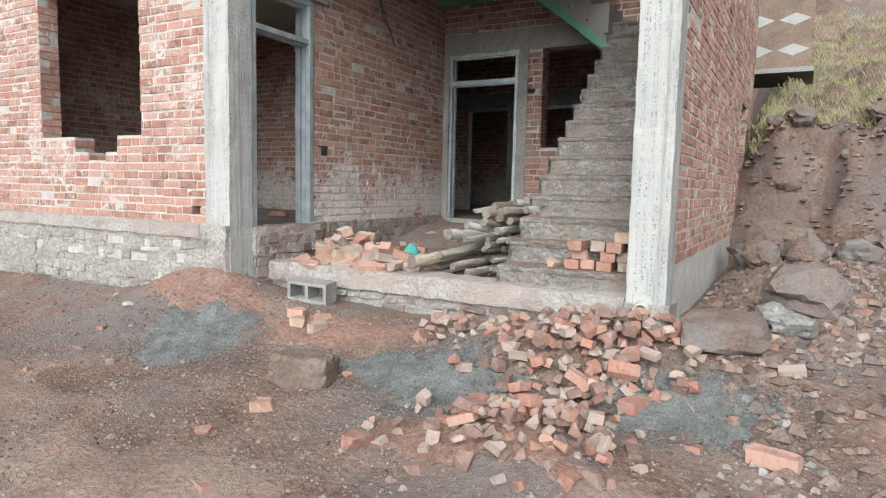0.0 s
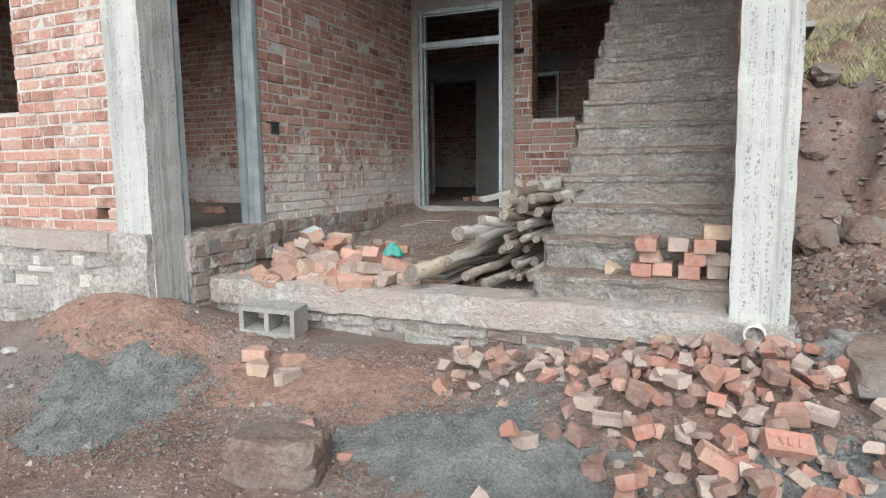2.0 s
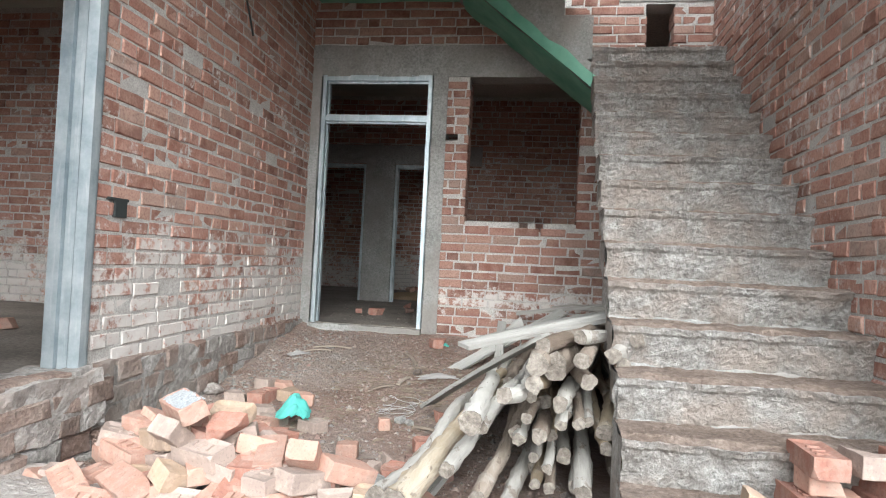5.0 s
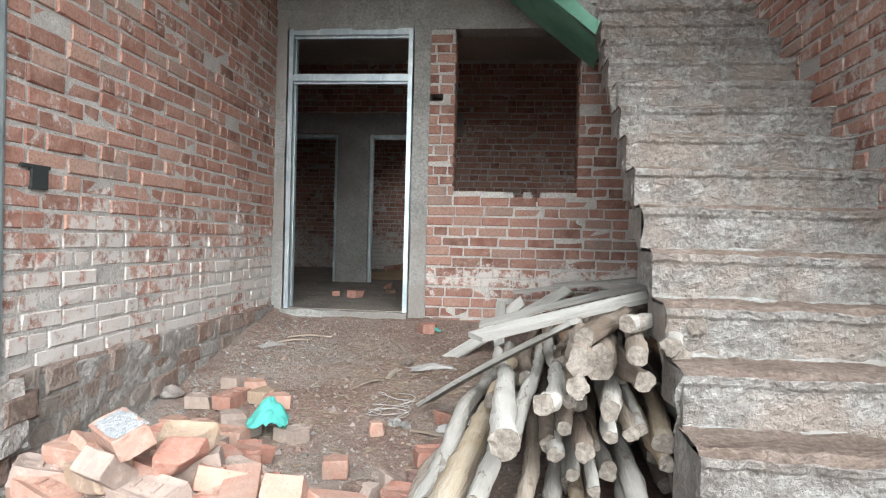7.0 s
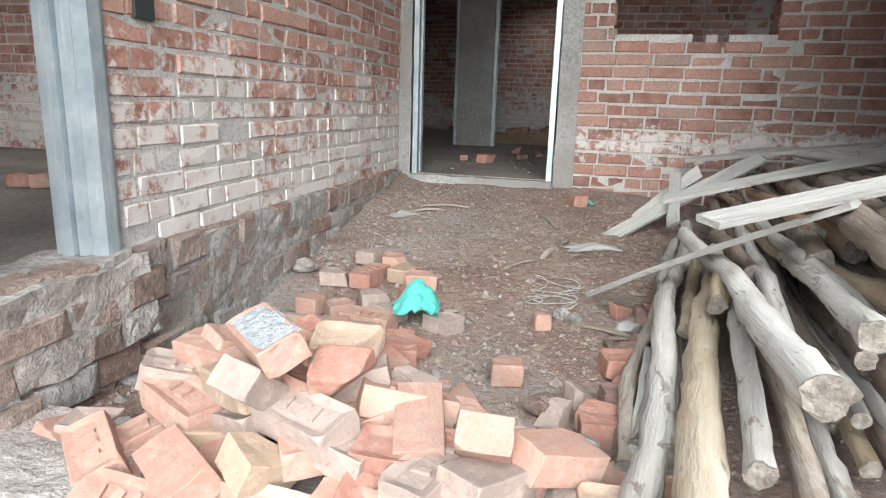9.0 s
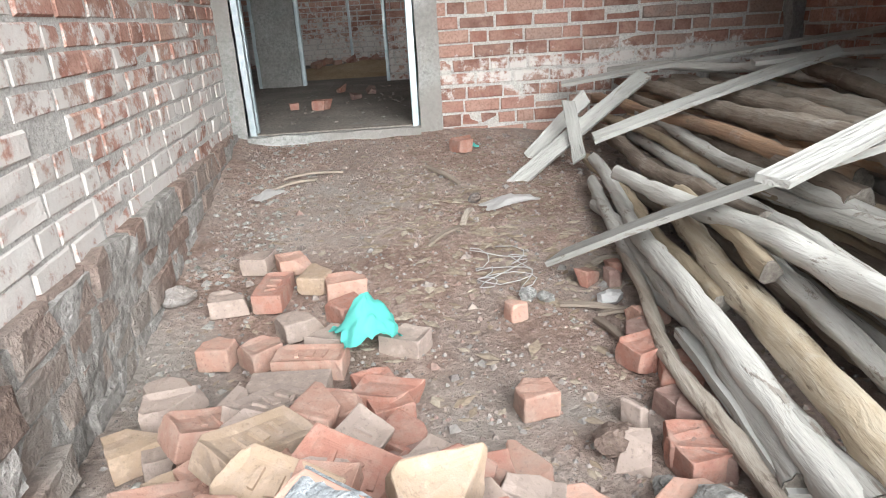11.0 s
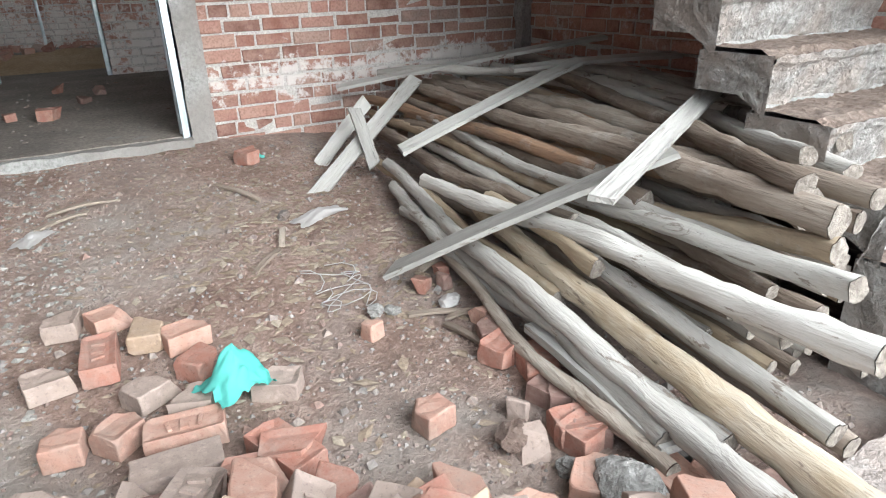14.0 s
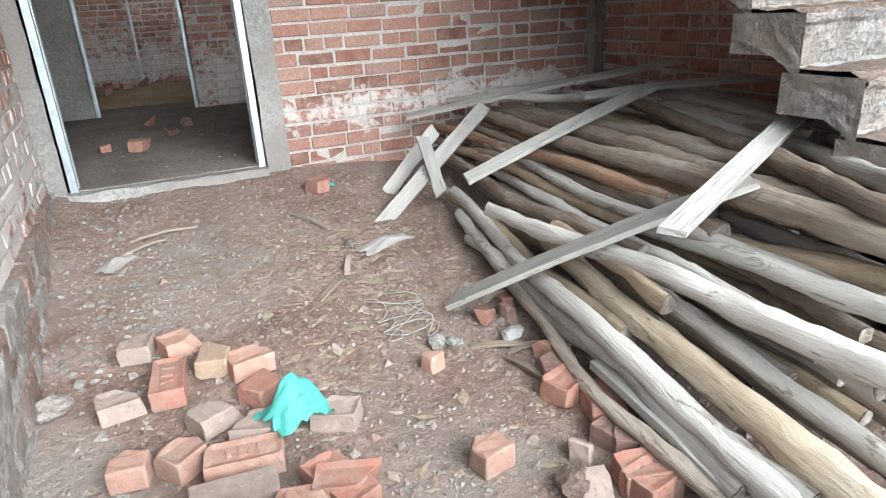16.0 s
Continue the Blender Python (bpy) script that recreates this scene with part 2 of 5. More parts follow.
def wall(name, p0, p1, z0, z1, thick, holes=(), faces=(), label="", mat=None, parts=None, seed=1, z_first=None, skip=0.006, backing=None):
    """A brick wall from p0 to p1. It thickens to the left of that way. holes: (u0, u1, z0, z1). faces: 'r' the near face (right of the way), 'l' the far one.
    parts: (u0, u1, z0, z1), the stretch on the right face whose bricks are objects of their own."""
    mat = mat or BRICK
    rng = random.Random(seed)
    p0, p1 = Vector((*p0, 0)), Vector((*p1, 0))
    L = (p1 - p0).length
    ang = math.atan2(p1.y - p0.y, p1.x - p0.x)
    m = Matrix.Translation(p0) @ Matrix.Rotation(ang, 4, "Z")
    us = sorted({0, L, *(h[0] for h in holes), *(h[1] for h in holes)})
    zs = sorted({z0, z1, *(h[2] for h in holes), *(h[3] for h in holes)})
    us, zs = [u for u in us if 0 <= u <= L], [z for z in zs if z0 <= z <= z1]
    inset = 0.004
    g = Geo()
    for a, b in zip(us, us[1:]):
        for c, d in zip(zs, zs[1:]):
            um, zm = (a + b) / 2, (c + d) / 2
            if any(h[0] < um < h[1] and h[2] < zm < h[3] for h in holes):
                continue
            ia = 0.012 if any(abs(a - h[1]) < 1e-6 and h[2] < zm < h[3] for h in holes) else 0
            ib = 0.012 if any(abs(b - h[0]) < 1e-6 and h[2] < zm < h[3] for h in holes) else 0
            g.box(a + ia, inset if "r" in faces else 0, c, b - ib, thick - (inset if "l" in faces else 0), d, m)
    body = tagged(new(name, g.mesh(name, backing or MORTAR)), label, "wall", kind="structure")
    rest, n_parts = Geo(), 0
    for side in faces:
        for row in range(int((z1 - (z_first or z0)) / COURSE)):
            z = (z_first or z0) + row * COURSE
            header = row % 2 == 1
            u = -rng.uniform(0.0, 0.2)
            while u < L:
                l = 0.112 if (header and rng.random() < 0.62) or rng.random() < 0.10 else 0.228
                l *= rng.uniform(0.95, 1.04)
                a, b = max(u, 0.0), min(u + l, L)
                u += l + 0.011
                edge = False
                for h in holes:
                    if h[2] < z + 0.04 < h[3]:
                        if a < h[0] - 0.02 < h[0] < b + 0.02:
                            b, edge = h[0], True
                        elif a - 0.02 < h[1] < b - 0.02:
                            a, edge = h[1], True
                        elif a > h[0] - 0.03 and b < h[1] + 0.03:
                            b = a
                if b - a < 0.03 or rng.random() < skip:
                    continue
                hgt = COURSE - 0.012 + rng.uniform(-0.003, 0.002)
                out = rng.uniform(-0.006, 0.003)
                depth = thick / 2 if edge else 0.05
                want = side == "r" and parts and parts[0] < a < parts[1] and parts[2] < z < parts[3] and n_parts < 300
                place = Matrix.Translation((a, out, z + rng.uniform(-0.003, 0.003))) @ Matrix.Rotation(rng.uniform(-0.006, 0.006), 4, "Y")
                if side == "l":
                    place = Matrix.Translation((b, thick - out, z)) @ Matrix.Rotation(math.pi, 4, "Z")
                if want:
                    key = (round((b - a) / 0.01), edge, rng.randrange(3))
                    if (mat.name, key) not in BRICK_CACHE:
                        v, f = brick_verts(random.Random(hash(key)), key[0] * 0.01, depth, COURSE - 0.012)
                        BRICK_CACHE[mat.name, key] = Geo().add(v, f).mesh("brick", mat)
                    ob = new("brick", BRICK_CACHE[mat.name, key])
                    ob.parent = body
                    ob.matrix_basis = m @ place
                    n_parts += 1
                else:
                    v, f = brick_verts(rng, b - a, depth, hgt)
                    rest.add([m @ place @ Vector(q) for q in v], f)
    if rest.v:
        tagged(part("brickwork", rest, mat, body), kind="stuff")
    return body

# ---------------- the ground ----------------
def ground_z(x, y):
    x, y = x + 0.07, y - 0.43
    z = 0.06 * min(y, 3.6) if y > -6 else -0.36
    z += 0.30 * sstep(3.5, 4.9, y)
    z += 0.34 * math.exp(-((x + 4.85) / 0.75) ** 2 - ((y - 4.45) / 0.5) ** 2)      # mound of red earth at the plinth
    z += 0.16 * math.exp(-((x + 1.15) / 0.55) ** 2 - ((y - 3.35) / 0.35) ** 2)
    z += 0.20 * math.exp(-((x + 1.1) / 0.75) ** 2 - ((y - 4.55) / 0.35) ** 2)
    z += 0.16 * sstep(-1.2, 0.2, x) * sstep(3.0, 5.0, y)
    side = sstep(-0.85, -0.2, x)
    if side > 0:
        z += side * (0.085 * min(4.6, max(0, y - 5.6)) + 0.07 * max(0, min(x, 8) - 0.8) * sstep(3.5, 8, y))
    if y > 8.0:
        toe = 9.75 + 0.5 * nz(x, 0, 4, 0.9) - 0.22 * max(0, min(x, 6)) + 0.25 * clumps(x, y, 1.7)
        up = sstep(toe, toe + 0.75, y) * sstep(-2.2, -0.4, x)
        z += up * (1.35 + 0.35 * nz(x, y, 2, 0.9) + 0.30 * clumps(x, y, 1.9)) + 0.16 * side * clumps(x + 3, y, 3.1) * sstep(8.5, 10, y)
        z += 0.30 * min(40, max(0, y - toe - 0.6)) * sstep(-2.2, -0.4, x)
    z += 0.30 * min(40, max(0, y - 16.6))
    return z + 0.025 * clumps(x, y, 1.1) + 0.012 * clumps(x + 9, y, 6)


def build_ground():
    xs = [-90, -60, -40, -28, -20, -15, -12] + [-10 + 0.09 * i for i in range(156)] + [4.3, 4.7, 5.2, 6, 7, 8, 10, 13, 17, 22, 30, 45, 70, 110]
    ys = [-110, -70, -45, -28, -18, -11, -7, -4, -2.5] + [-1.5 + 0.09 * i for i in range(110)] + [8.6 + 0.2 * i for i in range(60)] + [21, 23, 26, 30, 36, 45, 60, 85, 120]
    inside = lambda x, y: -9.2 < x < -0.95 and 5.75 < y < 12.4 or -9.2 < x < -1.75 and 12 < y < 16.7
    g = Geo()
    g.v = [(x, y, ground_z(x, y) if not inside(x, y) else 0.3) for y in ys for x in xs]
    n = len(xs)
    g.f = [(j * n + i, j * n + i + 1, (j + 1) * n + i + 1, (j + 1) * n + i) for j in range(len(ys) - 1) for i in range(n - 1)]
    return tagged(part("ground", g, EARTH, smooth=True), "reddish brown earth yard with grey grit rising to a bank", "ground", kind="structure")


build_ground()


def floor_z(x, y):
    z = 0.75 + 0.36 * max(0, (y - 6.95) / 2.25) ** 1.15 * (1 - 0.25 * sstep(-3.3, -2.2, x))
    z += 0.10 * max(0, 1 - (x + 4.75 + 0.06 * (y - 5)) / 0.5) * sstep(6.5, 8.5, y)
    return z + 0.012 * clumps(x, y, 2.0) + 0.006 * clumps(x, y, 9)


g = Geo().grid(lambda u, v: (-4.9 + 4.0 * u, 5.55 + 3.8 * v, floor_z(-4.9 + 4.0 * u, 5.55 + 3.8 * v)), 120, 130)
tagged(part("floor_veranda", g, FLOOR_MAT, smooth=True), "bare dusty earth fill of the veranda floor", "floor", kind="structure")
g = Geo().box(-9.3, 5.1, 0.9, -4.80, 9.22, 1.15).box(-9.3, 9.22, 0.9, -0.90, 12.7, 1.15).box(-9.3, 12.7, 0.9, -1.7, 17.0, 1.15)
tagged(part("floor_rooms", g, HALL_FLOOR), "dusty grey concrete floor inside the rooms", "floor", kind="structure")

# ---------------- house walls ----------------
LW0, LW1 = (-4.63, 5.25), (-4.75, 9.20)          # face of the veranda's side wall
YB = 9.20                                        # face of the veranda's back wall
XR = -1.06                                       # inner face of the stair wall
TOP = 4.25                                       # underside of the slab

Lw = (Vector(LW1) - Vector(LW0)).length
dir_l = (Vector(LW1) - Vector(LW0)).normalized()
wall("wall_veranda_side", LW0, LW1, 1.17, TOP, 0.23, holes=[(0.0, 0.92, 1.17, 3.54), (0.0, 1.10, 3.54, 3.78)], faces="rl",
     label="unplastered red brick side wall of the veranda", mat=BRICK_V, parts=(0.92, 4.4, 1.15, 2.35), seed=2)
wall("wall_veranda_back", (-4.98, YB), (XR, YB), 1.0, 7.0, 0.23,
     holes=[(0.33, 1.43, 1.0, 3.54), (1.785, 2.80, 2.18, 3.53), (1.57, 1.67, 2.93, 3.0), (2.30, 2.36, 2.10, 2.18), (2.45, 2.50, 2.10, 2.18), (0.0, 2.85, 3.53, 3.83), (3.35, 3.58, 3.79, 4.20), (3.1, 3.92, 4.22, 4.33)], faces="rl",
     label="red brick back wall with door and window openings", mat=BRICK_B_SHADED, parts=(1.5, 3.9, 1.0, 2.2), seed=3, z_first=1.04)
wall("wall_stair", (XR + 0.26, 5.75), (XR + 0.26, 12.6), 0.3, 7.0, 0.26, holes=[(5.0, 5.9, 2.0, 2.9)], faces="rl", label="tall red brick outer wall beside the stairs", seed=5, z_first=1.05)
wall("wall_front", (-9.3, 5.01), (-4.94, 5.01), 1.20, TOP, 0.23, holes=[(1.55, 3.36, 2.07, 3.75), (2.2, 2.95, 1.90, 2.07), (2.45, 2.75, 1.81, 1.90), (0.0, 4.36, 3.75, 3.93), (4.12, 4.24, 1.285, 1.37)], faces="rl",
     label="red brick front wall with a ragged window opening", seed=6, z_first=1.2)
wall("wall_room_back", (-9.3, YB), (-4.98, YB), 1.15, TOP, 0.23, faces="r", label="brick wall at the back of the front room", mat=BRICK_V, seed=7)
wall("wall_room_end", (-9.3, 9.3), (-9.3, 5.0), 0.3, TOP, 0.23, faces="l", label="brick end wall of the front room", seed=8)
wall("wall_hall", (-9.3, 12.6), (XR, 12.6), 1.15, TOP, 0.23, holes=[(3.2, 4.15, 1.15, 3.21), (4.60, 5.60, 1.15, 3.21)], faces="r",
     label="brick wall of the hall with two door openings", mat=BRICK_V, seed=9)
wall("wall_rear", (-9.3, 16.6), (-1.6, 16.6), 1.15, TOP, 0.23, faces="r", label="brick rear wall", mat=BRICK_V, seed=10)
wall("wall_end_rear", (-9.3, 16.8), (-9.3, 9.3), 0.3, TOP, 0.23, label="end wall of the rear rooms", seed=11)
wall("wall_outer_rear", (-1.6, 12.6), (-1.6, 16.8), 0.3, TOP, 0.23, label="outer wall of the rear rooms", seed=12)


def rough_beam(name, x0, y0, z0, x1, y1, z1, mat, label, cat, amp=0.008, step=0.06, kind="structure"):
    """A cast member with slightly uneven faces."""
    n = [max(1, int((b - a) / step)) for a, b in ((x0, x1), (y0, y1), (z0, z1))]
    g = Geo()
    P = lambda a, b, c: (lambda q: tuple(q[i] + amp * noise.noise((q[0] * 9 + i * 7, q[1] * 9, q[2] * 9)) for i in range(3)))((x0 + (x1 - x0) * a, y0 + (y1 - y0) * b, z0 + (z1 - z0) * c))
    g.grid(lambda u, v: P(u, 0, v), n[0], n[2]).grid(lambda u, v: P(1, u, v), n[1], n[2]).grid(lambda u, v: P(1 - u, 1, v), n[0], n[2]).grid(lambda u, v: P(0, 1 - u, v), n[1], n[2])
    g.grid(lambda u, v: P(u, v, 1), n[0], n[1]).grid(lambda u, v: P(u, 1 - v, 0), n[0], n[1])
    return tagged(part(name, g, mat), label, cat, kind=kind)


rough_beam("column_left", -4.95, 4.98, 0.45, -4.62, 5.26, 3.78, CAST, "pale cast concrete corner column", "column")
rough_beam("column_right", -1.065, 5.49, 0.3, -0.785, 5.76, 7.0, CAST, "pale cast concrete corner column by the stairs", "column")
rough_beam("lintel_front", -9.3, 4.975, 3.75, -4.6, 5.25, 3.93, CONCRETE, "cast concrete lintel band", "lintel")
rough_beam("lintel_side", -4.86, 5.262, 3.545, -4.612, 6.36, 3.775, CONCRETE_D, "grey cast concrete lintel over the room doorway", "lintel")
rough_beam("lintel_back", -4.98, 9.192, 3.53, -2.13, 9.42, 3.83, CONCRETE_D, "grey cast concrete lintel over door and window", "lintel")
rough_beam("band_upper", -1.88, 9.192, 4.22, XR, 9.42, 4.33, CONCRETE_D, "cast concrete band in the upper wall", "lintel")
rough_beam("jamb_left", -4.745, 9.185, 0.95, -4.652, 9.42, 3.53, CONCRETE_D, "cement plastered door jamb", "jamb")
rough_beam("jamb_right", -3.55, 9.185, 0.95, -3.41, 9.42, 3.53, CONCRETE_D, "cement plastered door jamb", "jamb")

# slab with the stair opening; unseen gap added to light the rear room
g = Geo().box(-9.4, 4.95, TOP, -3.20, 13.9, 4.42).box(-9.4, 13.9, TOP, -4.3, 17, 4.42).box(-4.3, 15.0, TOP, -1.6, 17, 4.42).box(-3.20, 5.4, TOP, -2.11, 8.31, 4.42).box(-2.11, 5.4, TOP, XR + 0.26, 6.84, 4.42).box(-3.20, 9.44, TOP, XR + 0.26, 12.7, 4.42).box(-3.20, 12.7, TOP, -1.6, 13.9, 4.42)
tagged(part("ceiling_slab", g, SOFFIT), "concrete roof slab over the veranda and rooms", "ceiling", kind="structure")
rough_beam("beam_front", -4.95, 5.45, 4.10, XR - 0.005, 5.70, TOP - 0.004, SOFFIT, "cast concrete front beam", "beam")

# plinth
rough_beam("plinth_front", -5.02, 5.47, 0.25, -0.75, 5.75, 0.80, STONE_PLINTH, "rubble masonry plinth edge of the veranda", "plinth", amp=0.03)
rough_beam("plinth_left", -9.4, 4.93, 0.0, -4.63, 5.25, 1.2, STONE_PLINTH, "whitewashed rubble masonry plinth", "plinth", amp=0.03)
side = rough_beam("plinth_side", -0.23, 0.02, -0.57, 0.035, Lw, -0.005, STONE_PLINTH, "dark rough plinth under the side wall", "plinth", amp=0.022)
side.matrix_basis = Matrix.Translation((*LW0, 1.17)) @ Matrix.Rotation(math.atan2(dir_l.y, dir_l.x) - math.pi / 2, 4, "Z")

# ---------------- stairs ----------------
stairs = thing("staircase", "rough cast concrete staircase with unfinished steps", "stairs")
RISE, RUN, S0Y, S0Z, N = 0.191, 0.226, 5.55, 0.985, 15
XL = -2.14


def soffit_z(y):
    return S0Z + RISE / RUN * (y - S0Y) - 0.24


def step_mesh(k):
    y0, z1 = S0Y + RUN * k, S0Z + RISE * k
    z0, y1 = z1 - RISE - 0.03, y0 + RUN + 0.08 if k < N - 1 else YB
    g = Geo()
    rough = lambda x, y, z, a: a * (noise.fractal((x * 9, y * 12 + k * 5.3, z * 9), 0.7, 2.2, 5))
    lx = lambda z, y: XL + 0.03 * nz(y, z, k, 9)

    def front(u, v):
        z = z0 + (z1 - z0) * v
        x = lx(z, y0) + (XR - lx(z, y0)) * u
        back = 0.055 * (1 - v) ** 0.6 + (0.012 if v < 0.8 else 0) + (0.012 if v > 0.99 else 0)
        return (x, y0 + back + rough(x, y0, z, 0.017), z - 0.02 * (v > 0.99) + rough(x, 9, k, 0.010) * v)

    def top(u, v):
        x = lx(z1, y0) + (XR - lx(z1, y0)) * u
        y = y0 + 0.018 + (y1 - y0 - 0.018) * v
        return (x, y + (rough(x, y0, z1, 0.017) if v < 0.01 else 0), z1 - 0.02 * (v < 0.01) + rough(x, y if v > 0.01 else 9, k, 0.010))
    g.grid(front, 90, 16)
    tread = Geo().grid(top, 90, 6)
    # the ragged outer end, down to the sloping underside
    Y = lambda u: y0 + 0.012 + (y1 - y0 - 0.012) * u
    low = lambda y: min(soffit_z(y), z1 - 0.15) if k > 1 else 0.6
    g.grid(lambda u, v: (lx(z1, y0) + 0.012 * nz(u * 4, v * 6, k, 3), Y(u), low(Y(u)) + (z1 - 0.012 - low(Y(u))) * v), 5, 6)
    return g, tread


for k in range(N):
    riser, tread = step_mesh(k)
    ob = part("step", riser, STEP_MAT, stairs)
    part("tread", tread, TREAD_MAT, ob, "tread covered with brown dust")
# sloping waist under the steps
ya, yb = S0Y + RUN * 2, S0Y + RUN * (N - 1)
g = Geo()
g.grid(lambda u, v: (XL + 0.01 + (XR - XL - 0.01) * u, ya + (yb - ya) * v, soffit_z(ya + (yb - ya) * v) + 0.012 * nz(u * 5, v * 9)), 8, 24)
g.box(XL + 0.04, yb, soffit_z(yb) - 0.01, XR, YB, soffit_z(yb) + 0.10)
part("soffit", g, CONCRETE_D, stairs)
# upper flight along the back wall
for k in range(4):
    x1 = XL - 0.235 * k
    z1 = S0Z + RISE * (N + k)
    part("step", Geo().box(x1 - 0.26, 8.56 + 0.01 * k, z1 - 0.36, x1, YB, z1), CONCRETE_D, stairs)
g = Geo().add([(-2.08, 8.53, 3.22), (-3.35, 8.53, 4.24), (-3.35, YB, 4.24), (-2.08, YB, 3.22), (-2.08, 8.53, 3.40), (-3.35, 8.53, 4.41), (-3.35, YB, 4.41), (-2.08, YB, 3.40)],
              [(0, 1, 2, 3), (4, 7, 6, 5), (0, 4, 5, 1), (1, 5, 6, 2), (2, 6, 7, 3), (3, 7, 4, 0)])
part("upper_flight", g, CONCRETE_D, stairs)

# ---------------- more materials ----------------
def wood_mat(name, tones, grain=1.0):
    """Weathered timber: long grain, cracks and blotches, each piece its own tone."""
    M = Mat(name, 0.85)
    v = M.stretch(M.co, (9, 9, 0.5))
    a = M.noise(3.0 * grain, 6, 0.65, v, 0.3)
    broad = M.noise(2.6, 5, 0.65, M.stretch(M.co, (2.5, 2.5, 0.7)), 0.5)
    r = M.rand()
    tone = M.math("ADD", M.math("MULTIPLY", broad, 0.55), M.math("ADD", M.math("MULTIPLY", a, 0.25), M.math("MULTIPLY", r, 0.22)))
    base = M.ramp(tone, [(0.36 + 0.30 * i / (len(tones) - 1), c) for i, c in enumerate(tones)])
    bark = M.noise(7.0, 6, 0.7, M.stretch(M.co, (2.2, 2.2, 0.6)), 0.8)
    base = M.mix(M.ramp(bark, [(0.58, 0.0), (0.63, 0.75)]), base, (0.165, 0.125, 0.098))
    base = M.mix(M.ramp(M.noise(4.0, 5, 0.7, M.co), [(0.55, 0.0), (0.70, 0.5)]), base, (0.46, 0.435, 0.40))
    crack = M.noise(9 * grain, 3, 0.6, v)
    base = M.mix(M.ramp(crack, [(0.27, 0.75), (0.33, 0.0)]), base, tuple(0.35 * c for c in tones[0]))
    M.colour(base)
    return M.bump(M.math("ADD", a, M.math("ADD", M.math("MULTIPLY", crack, 0.5), bark)), 0.9, 0.012).m


WOOD = {
    "grey": wood_mat("pole_grey", [(0.26, 0.245, 0.225), (0.40, 0.38, 0.35), (0.52, 0.50, 0.465)]),
    "pale": wood_mat("pole_pale", [(0.34, 0.32, 0.29), (0.46, 0.44, 0.405), (0.57, 0.55, 0.515)]),
    "bark": wood_mat("pole_bark", [(0.15, 0.115, 0.09), (0.27, 0.22, 0.18), (0.43, 0.38, 0.325)], 1.4),
    "orange": wood_mat("pole_orange", [(0.22, 0.145, 0.10), (0.36, 0.22, 0.135), (0.46, 0.345, 0.245)], 1.3),
    "yellow": wood_mat("pole_yellow", [(0.26, 0.20, 0.14), (0.39, 0.315, 0.225), (0.50, 0.44, 0.36)]),
}
CUT = rough_mat("cut_wood", [(0.12, 0.10, 0.085), (0.20, 0.175, 0.15), (0.30, 0.27, 0.235)], 14, 60, 0.8)
PLANK_MAT = wood_mat("weathered_plank", [(0.26, 0.25, 0.235), (0.37, 0.36, 0.335), (0.47, 0.455, 0.43)], 1.2)
STONE_R = rough_mat("brown_stone", [(0.13, 0.09, 0.075), (0.20, 0.145, 0.12), (0.28, 0.22, 0.19)], 4, 40, 0.9, bd=0.025, stain=(0.20, 0.20, 0.195))
STONE_G = rough_mat("grey_stone", [(0.20, 0.19, 0.18), (0.28, 0.27, 0.255), (0.37, 0.36, 0.345)], 5, 40, 0.9, bd=0.02)
GRIT = rough_mat("blue_grey_grit", [(0.115, 0.12, 0.115), (0.18, 0.185, 0.18), (0.26, 0.265, 0.255)], 7, 60, 1.0, bd=0.02)
MORTAR_BLUE = rough_mat("set_mortar", [(0.34, 0.36, 0.38), (0.45, 0.47, 0.49), (0.55, 0.57, 0.58)], 9, 90, 1.0, bd=0.02)
PVC = rough_mat("dusty_pvc", [(0.52, 0.50, 0.47), (0.60, 0.58, 0.55), (0.66, 0.64, 0.61)], 8, 60, 0.2, 0.5)
SAND = rough_mat("yellow_sand", [(0.36, 0.25, 0.15), (0.45, 0.33, 0.21), (0.53, 0.41, 0.28)], 3, 60, 0.6)


def net_mat(name, c0, c1):
    """Thin woven shade net: a little light comes through it."""
    M = Mat(name, 0.8)
    c = M.ramp(M.noise(2.2, 5, 0.65), [(0.3, c0), (0.7, c1)])
    M.colour(c)
    tr = M.n("ShaderNodeBsdfTranslucent")
    M.link(c, tr.inputs[0])
    mx = M.n("ShaderNodeMixShader")
    mx.inputs[0].default_value = 0.35
    M.link(M.b.outputs[0], mx.inputs[1])
    M.link(tr.outputs[0], mx.inputs[2])
    M.link(mx.outputs[0], M.t.nodes["Material Output"].inputs["Surface"])
    return M.bump(M.noise(14, 4, 0.6), 0.4, 0.01).m


NET = net_mat("green_net", (0.13, 0.34, 0.24), (0.27, 0.54, 0.41))
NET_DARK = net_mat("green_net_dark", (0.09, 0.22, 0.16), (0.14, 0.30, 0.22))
NET_PALE = net_mat("green_net_pale", (0.34, 0.62, 0.48), (0.46, 0.72, 0.58))
TEAL = net_mat("teal_plastic", (0.09, 0.46, 0.41), (0.17, 0.58, 0.52))
WHITE_SCRAP = net_mat("white_scrap", (0.42, 0.40, 0.39), (0.58, 0.56, 0.55))
CABLE = Mat("black_cable", 0.5).colour((0.03, 0.035, 0.035)).m

